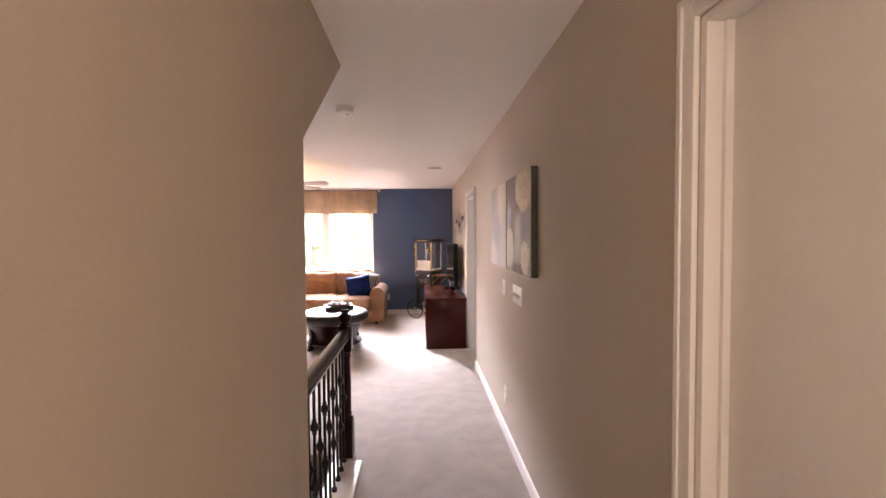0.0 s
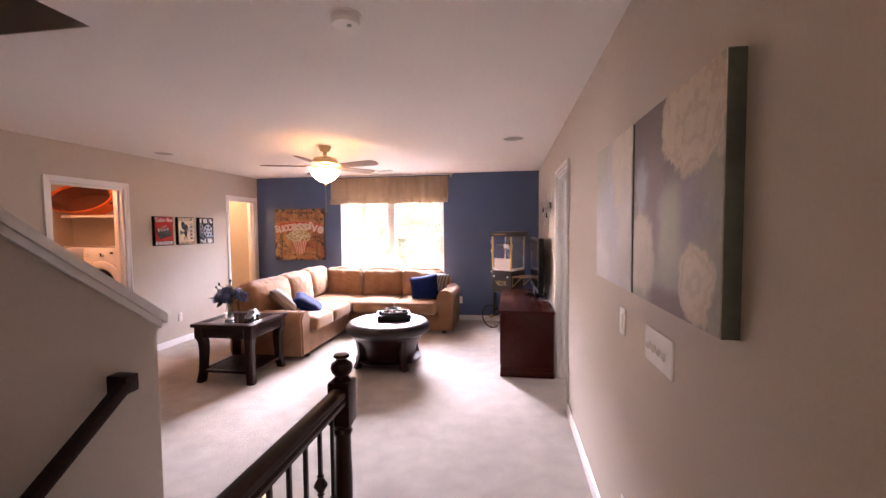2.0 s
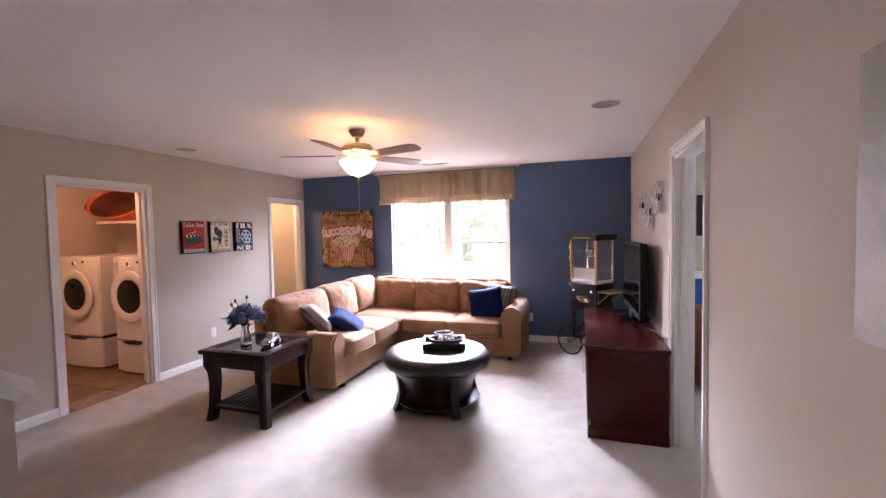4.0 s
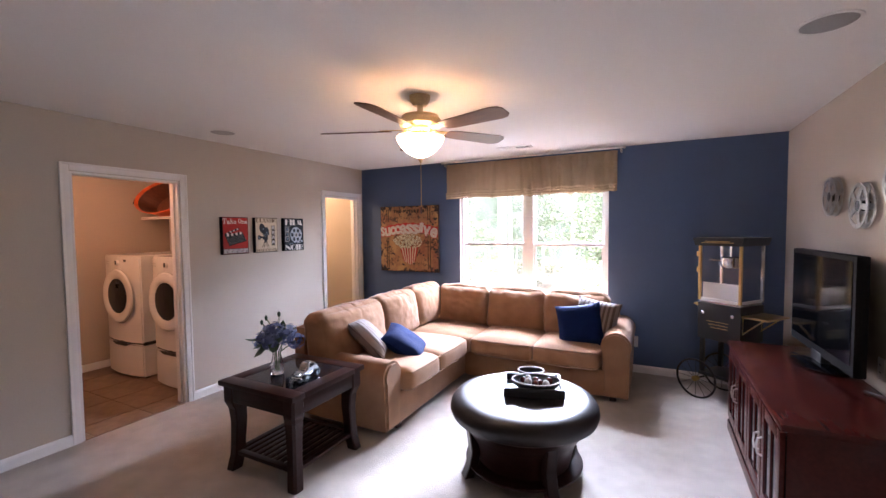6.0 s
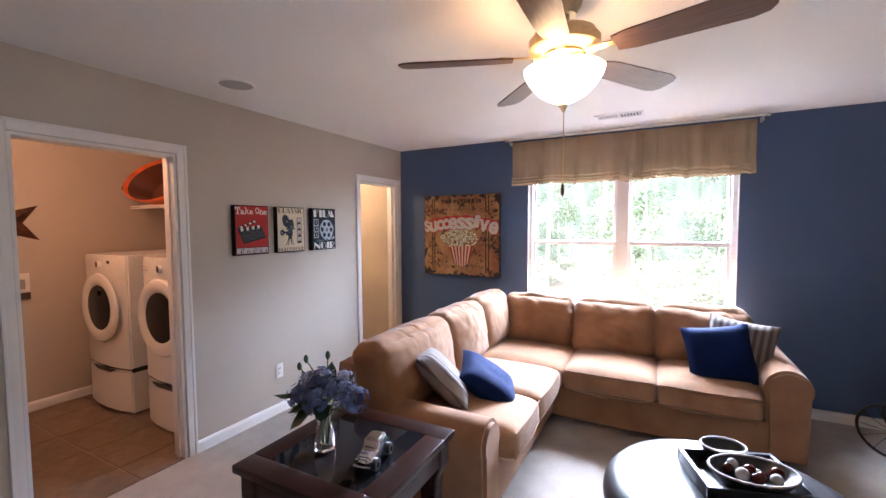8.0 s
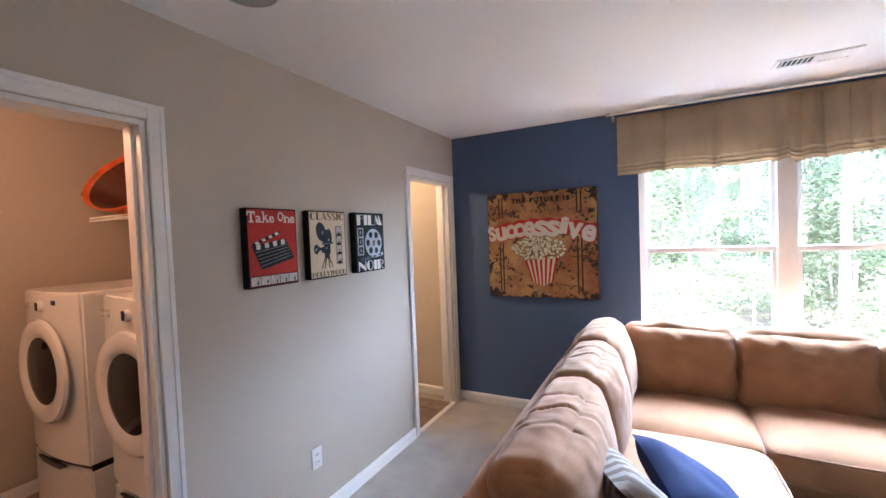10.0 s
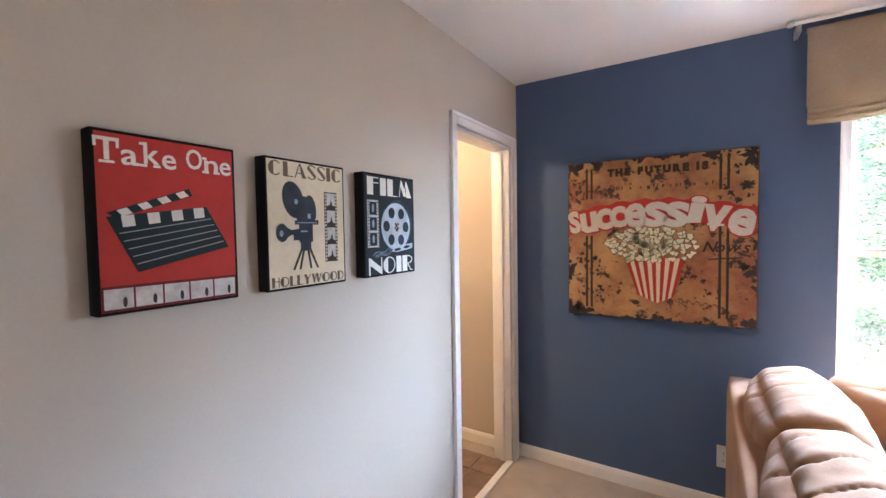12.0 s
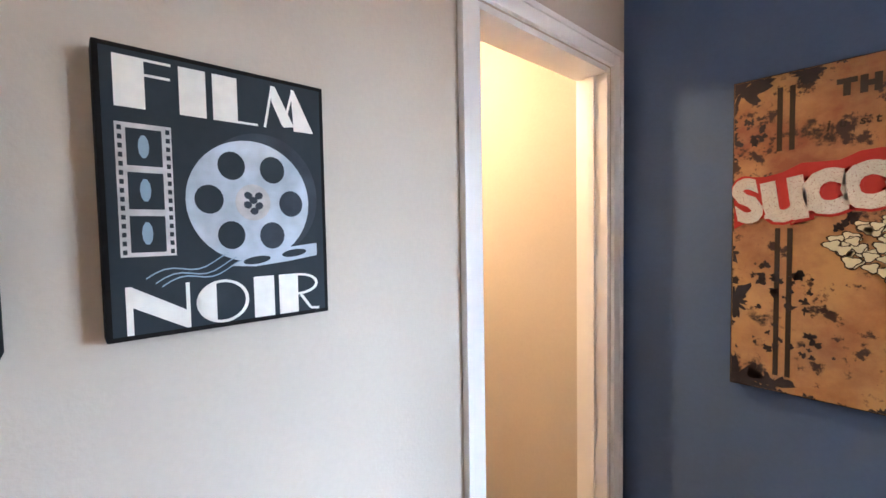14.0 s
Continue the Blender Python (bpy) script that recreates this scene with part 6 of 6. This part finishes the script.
# ---- laundry room ----
for xa, xb, lab in ((-5.50, -4.81, "white front-load washer on a drawer pedestal"), (-4.575, -3.945, "white front-load dryer on a drawer pedestal beside the washer")):
    w = xb - xa
    wa = thing("washing_machine", lab, "washing machine", pose((xa + xb) / 2, 5.36, 0), group="laundry machines")
    bow = [(-w / 2, 0.02), (-w / 4, -0.012), (0.0, -0.022), (w / 4, -0.012), (w / 2, 0.02), (w / 2, 0.74), (-w / 2, 0.74)]
    for nm, za, zb in (("cabinet", 0.385, 1.325), ("pedestal", 0.02, 0.37)):
        bm = prism(bow, za, zb, "z")
        bmesh.ops.bevel(bm, geom=[e for e in bm.edges if abs(e.verts[0].co.z - e.verts[1].co.z) < 1e-4 or e.calc_face_angle(0) > 1.0], offset=0.012, segments=2, affect="EDGES")
        part(nm, bm, M_WHITE, wa)
    # black block fills the gap, standing in for its shade
    part("drawer_gap_shade", prism([(-w / 2 + 0.01, 0.03), (0.0, -0.012), (w / 2 - 0.01, 0.03), (w / 2 - 0.01, 0.70), (-w / 2 + 0.01, 0.70)], 0.355, 0.395, "z"), M_BLACK, wa, "black block in place of the shaded gap above the drawer")
    part("drawer_pull", prism([(-0.17, 0.372), (0.17, 0.372), (0.10, 0.345), (-0.10, 0.345)], -0.026, -0.010, "y"), M_BLACK, wa, "dark curved drawer pull")
    dm = pose(0, -0.022, 0.885, 90, 0, 0)
    door = part("door", lathe([(0.170, 0.0), (0.288, 0.0), (0.292, 0.008), (0.28, 0.024), (0.235, 0.034), (0.195, 0.022), (0.17, 0.004), (0.170, 0.0)], 44), M_WHITE, wa, m=dm)
    part("door_glass", lathe([(0.200, 0.006), (0.195, 0.016), (0.13, 0.026), (0.0, 0.032)], 36), M_DARKGLASS, door, "dark convex door glass")
    part("door_ring", tube([(0.292 * math.cos(2 * math.pi * k / 44), 0.292 * math.sin(2 * math.pi * k / 44), 0.006) for k in range(44)], 0.004, 5, closed=True), M_GREY, door)
    part("knob", lathe([(0.0, 0.0), (0.03, 0.0), (0.026, 0.022), (0.0, 0.025)], 20), M_WHITE, wa, m=pose(0.0, -0.02, 1.245, 90, 0, 0))
    part("knob_mark", one(0.004, 0.022, -0.052, -0.044, 1.225, 1.27, 0.003), M_BLACK, wa)
    part("display", one(0.11, 0.15, -0.018, -0.008, 1.255, 1.28, 0.0), M_BLACK, wa)
    part("button_strip", boxes((-0.26, -0.2, -0.012, -0.002, 1.25, 1.256), (-0.26, -0.2, -0.012, -0.002, 1.225, 1.231)), M_GREY, wa)
    for sx in (-1, 1):
        for sy in (0.08, 0.66):
            part("foot", lathe([(0.02, 0.0), (0.02, 0.022)], 10), M_BLACK, wa, m=pose(sx * (w / 2 - 0.05), sy, 0))

shelf = thing("wire_shelf", "white wire shelf on the laundry wall", "shelf", pose(-4.70, 5.85, 1.735))
for i in range(9):
    part("wire", tube([(-0.40, -0.28 + i * 0.075, 0), (0.76, -0.28 + i * 0.075, 0)], 0.0035, 5), M_PLASTIC, shelf)
for i in range(9):
    part("cross_wire", tube([(-0.39 + i * 0.143, -0.29, -0.006), (-0.39 + i * 0.143, 0.345, -0.006)], 0.0035, 5), M_PLASTIC, shelf)
part("front_lip", tube([(-0.40, -0.285, -0.02), (0.76, -0.285, -0.02)], 0.004, 5), M_PLASTIC, shelf)
# inner shell coloured dark brown for the shade inside the orange tub
M_TUB_SHADE = material("tub_inside_shade_brown", (0.10, 0.028, 0.012), 0.6, grain=0.2, scale=20, stain=0.3)
tub = thing("oval_tub", "orange oval metal tub with wire handles tilted on the shelf", "tub", pose(-5.06, 5.80, 1.965, 62, 0, 4) @ Matrix.Diagonal((1.0, 0.48, 1.45, 1)))
part("tub_body", lathe([(0.0, -0.13), (0.36, -0.13), (0.40, -0.06), (0.46, 0.02), (0.455, 0.026), (0.39, -0.05), (0.35, -0.118), (0.0, -0.118)], 44), M_ORANGE, tub)
part("tub_inside", lathe([(0.0, -0.112), (0.34, -0.112), (0.385, -0.045), (0.435, 0.012), (0.430, 0.012), (0.38, -0.042), (0.335, -0.108), (0.0, -0.108)], 40), M_TUB_SHADE, tub, "inside of the tub, coloured dark for shade")
part("tub_rim", tube([(0.46 * math.cos(2 * math.pi * k / 40), 0.46 * math.sin(2 * math.pi * k / 40), 0.022) for k in range(40)], 0.011, 6, closed=True), M_ORANGE, tub)
for sx in (-1, 1):
    part("handle", tube([(sx * 0.45, -0.16, 0.0), (sx * 0.50, -0.14, 0.01), (sx * 0.515, 0.0, 0.01), (sx * 0.50, 0.14, 0.01), (sx * 0.45, 0.16, 0.0)], 0.007, 6), M_IRON, tub)

star = thing("metal_star", "rusty brown metal barn star on the laundry wall", "wall art", pose(-5.70, 4.95, 1.595, *ON_WEST))
bm = bmesh.new()
tipv = bm.verts.new((0, 0, 0.05))
ring = [bm.verts.new(((0.25 if k % 2 == 0 else 0.10) * math.cos(math.pi + k * math.pi / 5), (0.25 if k % 2 == 0 else 0.10) * math.sin(math.pi + k * math.pi / 5), 0.003)) for k in range(10)]
for k in range(10):
    bm.faces.new((tipv, ring[k], ring[(k + 1) % 10]))
bm.faces.new(list(reversed(ring)))
M_RUST = material("rusty_iron", (0.09, 0.035, 0.018), 0.6, metal=0.5, grain=0.3, scale=30, stain=0.3, stain_scale=8)
part("star_body", bm, M_RUST, star, smooth=False)
sgn = thing("small_sign", "small white and black sign on the laundry wall", "sign", pose(-5.70, 5.02, 1.065, *ON_WEST))
part("board", one(-0.05, 0.05, -0.11, 0.11, 0.0, 0.01, 0.002), P_WHITE, sgn)
part("dark_band", one(-0.05, 0.05, -0.11, -0.05, 0.0095, 0.012, 0.0), P_INK, sgn)
part("mark", one(-0.02, 0.02, -0.02, 0.06, 0.0095, 0.012, 0.0), P_GREYC, sgn)

# ---- side room glimpsed through its doorway ----
fb = thing("framed_photo", "dark framed sports print on the green wall", "picture", pose(2.15, 7.25, 1.66, *ON_NORTH))
part("frame", one(-0.45, 0.45, -0.22, 0.22, 0.0, 0.025, 0.004), M_BLACK, fb)
part("print_face", one(-0.41, 0.41, -0.18, 0.18, 0.024, 0.027, 0.0), P_MAROON, fb, smooth=False)
part("print_shape", prism(oval(0.0, -0.06, 0.2, 0.08), 0.027, 0.0285, "z"), P_WHITE, fb, smooth=False)
M_OAK = material("honey_oak", (0.33, 0.11, 0.03), 0.4, grain=0.25, scale=9, stain=0.12, bump=0.02, stretch=(6, 1, 6))
desk = thing("desk", "honey-coloured wooden desk in the side room", "desk", pose(2.1, 6.6, 0))
part("desk_top", one(-0.55, 0.55, -0.3, 0.3, 0.71, 0.745, 0.006), M_OAK, desk)
for sx in (-1, 1):
    part("side_panel", one(sx * 0.52 - 0.015, sx * 0.52 + 0.015, -0.28, 0.28, 0.0, 0.71, 0.004), M_OAK, desk)
part("front_panel", one(-0.505, 0.505, -0.27, -0.25, 0.10, 0.71, 0.003), M_OAK, desk)

# ---- outside the window ----
structure("ground", boxes((-200, 200, 8.2, 300, -3.2, -3.0)), M_GROUND, "forest floor behind the house", "ground")


def leaf_material(name, color):
    m = bpy.data.materials.new(name)
    m.use_nodes = True
    n, l = m.node_tree.nodes, m.node_tree.links
    b, tr, mx, g, r, sc = n["Principled BSDF"], n.new("ShaderNodeBsdfTranslucent"), n.new("ShaderNodeMixShader"), n.new("ShaderNodeNewGeometry"), n.new("ShaderNodeMapRange"), n.new("ShaderNodeVectorMath")
    sc.operation = "SCALE"
    sc.inputs[0].default_value = color
    r.inputs["To Min"].default_value, r.inputs["To Max"].default_value = 0.6, 1.5
    l.new(g.outputs["Random Per Island"], r.inputs["Value"]), l.new(r.outputs[0], sc.inputs["Scale"])
    l.new(sc.outputs[0], b.inputs["Base Color"]), l.new(sc.outputs[0], tr.inputs["Color"])
    b.inputs["Roughness"].default_value = 0.55
    mx.inputs[0].default_value = 0.5
    l.new(b.outputs[0], mx.inputs[1]), l.new(tr.outputs[0], mx.inputs[2]), l.new(mx.outputs[0], n["Material Output"].inputs[0])
    return m


M_LEAVES = leaf_material("spring_leaves", (0.20, 0.235, 0.135))
M_NEEDLES = leaf_material("pine_needles", (0.17, 0.19, 0.125))


def tree(label, height, base_r, crown_from, crown_r, leaves, size, mat, seed, lean=0.0):
    rnd = random.Random(seed)
    t = thing("tree", label, "tree", pose(0, 0, 0), group="woodland trees")
    pts, rad = [], []
    for i in range(9):
        f = i / 8
        pts.append((lean * f * height * 0.08 + 0.12 * math.sin(f * 5 + seed), 0.10 * math.cos(f * 4 + seed), f * height))
        rad.append(base_r * (1 - 0.8 * f))
    bm = tube(pts, rad, 8)
    ends = []
    for i in range(11):
        f = crown_from + (1 - crown_from) * (i + rnd.random()) / 11
        a = rnd.uniform(0, 6.28)
        k = crown_r * (1.05 - 0.6 * max(0, (f - crown_from) / (1 - crown_from)) ** 1.5) * rnd.uniform(0.6, 1.0)
        p0 = Vector((0.12 * math.sin(f * 5 + seed) + lean * f * height * 0.08, 0.1 * math.cos(f * 4 + seed), f * height))
        p1 = p0 + Vector((math.cos(a) * k, math.sin(a) * k, rnd.uniform(0.0, 0.45) * k))
        tube([p0, (p0 + p1) / 2 + Vector((0, 0, 0.1 * k)), p1], [base_r * 0.28, base_r * 0.18, base_r * 0.07], 5, bm)
        ends += [(p0 + (p1 - p0) * q) for q in (0.45, 0.7, 0.9, 1.0)]
    part("trunk", bm, M_BARK, t)
    verts, faces = [], []
    for i in range(leaves):
        c = ends[rnd.randrange(len(ends))] + Vector((rnd.gauss(0, 1), rnd.gauss(0, 1), rnd.gauss(0, 0.55))) * crown_r * 0.20
        d = Vector((rnd.gauss(0, 1), rnd.gauss(0, 1), rnd.gauss(0, 0.5))).normalized()
        u = d.orthogonal().normalized()
        s = size * rnd.uniform(0.6, 1.3)
        b = len(verts)
        verts += [c - d * s, c + u * s * 0.5, c + d * s, c - u * s * 0.5]
        faces.append((b, b + 1, b + 2, b + 3))
    me = bpy.data.meshes.new("crown")
    me.from_pydata([tuple(v) for v in verts], [], faces)
    me.materials.append(mat)
    cr = new("crown", me)
    cr.parent = t
    return t


kinds = [tree("tall thin pine with high sparse crown", 17, 0.16, 0.55, 1.9, 900, 0.13, M_NEEDLES, 1),
         tree("tall thin pine with high sparse crown", 15, 0.13, 0.5, 1.6, 800, 0.13, M_NEEDLES, 2, 1.0),
         tree("young leafy woodland tree in fresh green", 6.5, 0.07, 0.12, 1.9, 3600, 0.07, M_LEAVES, 3),
         tree("young leafy woodland tree in fresh green", 5.2, 0.06, 0.06, 1.8, 3600, 0.07, M_LEAVES, 4, -0.6),
         tree("slender leafy woodland tree in fresh green", 10.5, 0.10, 0.22, 2.3, 3600, 0.085, M_LEAVES, 5)]
rnd = random.Random(77)
spots = []
for i in range(88):
    d = 10.0 + 34 * (i / 88) ** 1.1 + rnd.uniform(-1, 1)
    side = rnd.uniform(-1.25, 0.75)
    spots.append((-1.5 + side * (d * 0.95 + 2), NORTH + d, i))
for x, y, i in spots:
    k = (2, 3, 0, 4, 2, 1, 3, 0)[i % 8]
    if y < NORTH + 12 and k == 4:
        k = 3
    copy_thing(kinds[k], pose(x, y, -3.0, 0, 0, rnd.uniform(0, 360)))
for q, t in enumerate(kinds):
    t.matrix_basis = pose(-12 + 5.1 * q, NORTH + 16 + (q % 3) * 3, -3.0, 0, 0, 40 * q)


def far_woods():
    """Pale mottled green backdrop for distant woods; its own glow stands in for daylight."""
    m = bpy.data.materials.new("glowing_distant_woods")
    m.use_nodes = True
    n, l = m.node_tree.nodes, m.node_tree.links
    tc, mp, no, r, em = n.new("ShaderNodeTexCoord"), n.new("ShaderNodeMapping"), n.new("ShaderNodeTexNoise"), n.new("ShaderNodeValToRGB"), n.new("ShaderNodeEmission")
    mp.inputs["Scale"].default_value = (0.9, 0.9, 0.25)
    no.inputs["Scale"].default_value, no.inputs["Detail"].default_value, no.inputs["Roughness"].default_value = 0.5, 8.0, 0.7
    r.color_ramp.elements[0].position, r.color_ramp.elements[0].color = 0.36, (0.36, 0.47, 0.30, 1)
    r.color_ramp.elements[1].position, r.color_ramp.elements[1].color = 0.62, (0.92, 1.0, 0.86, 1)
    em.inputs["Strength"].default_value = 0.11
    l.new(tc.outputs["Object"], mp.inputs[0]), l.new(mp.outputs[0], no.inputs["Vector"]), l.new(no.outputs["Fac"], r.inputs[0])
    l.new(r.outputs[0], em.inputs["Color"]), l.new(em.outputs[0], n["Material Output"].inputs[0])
    return m


# backdrop emits its own light in place of daylight on the woods
structure("backdrop", boxes((-90, 80, 62, 62.2, -3.0, 17)), far_woods(), "self-lit pale green backdrop of distant woods", "woods")


# ---- floor tiles of laundry and bathroom ----
def tiles(parent, x0, x1, y0, y1, size, ox, oy, sub_floor_top=-0.006):
    """Square tiles with recessed joints, cut at the edges of the room."""
    cache = {}
    g = 0.004
    i0, j0 = math.floor((x0 - ox) / size), math.floor((y0 - oy) / size)
    for i in range(i0, math.ceil((x1 - ox) / size)):
        for j in range(j0, math.ceil((y1 - oy) / size)):
            a, b = max(x0, ox + i * size) + g, min(x1, ox + (i + 1) * size) - g
            c, d = max(y0, oy + j * size) + g, min(y1, oy + (j + 1) * size) - g
            if b - a < 0.01 or d - c < 0.01:
                continue
            key = (round(b - a, 3), round(d - c, 3))
            if key not in cache:
                cache[key] = mesh_of("tile", one(-(b - a) / 2, (b - a) / 2, -(d - c) / 2, (d - c) / 2, -0.004, 0.004, 0.0015, 1), M_TILE)
            ob = new("tile", cache[key])
            ob.parent, ob.matrix_basis = parent, pose((a + b) / 2, (c + d) / 2, -0.004)


tiles(bpy.data.objects["floor_laundry"], -5.685, WEST - 0.005, 4.45, 6.19, 0.43, -4.08, 4.51)
tiles(bpy.data.objects["floor_bath"], -5.59, WEST - 0.035, 7.09, 7.725, 0.33, -4.0, 7.2)
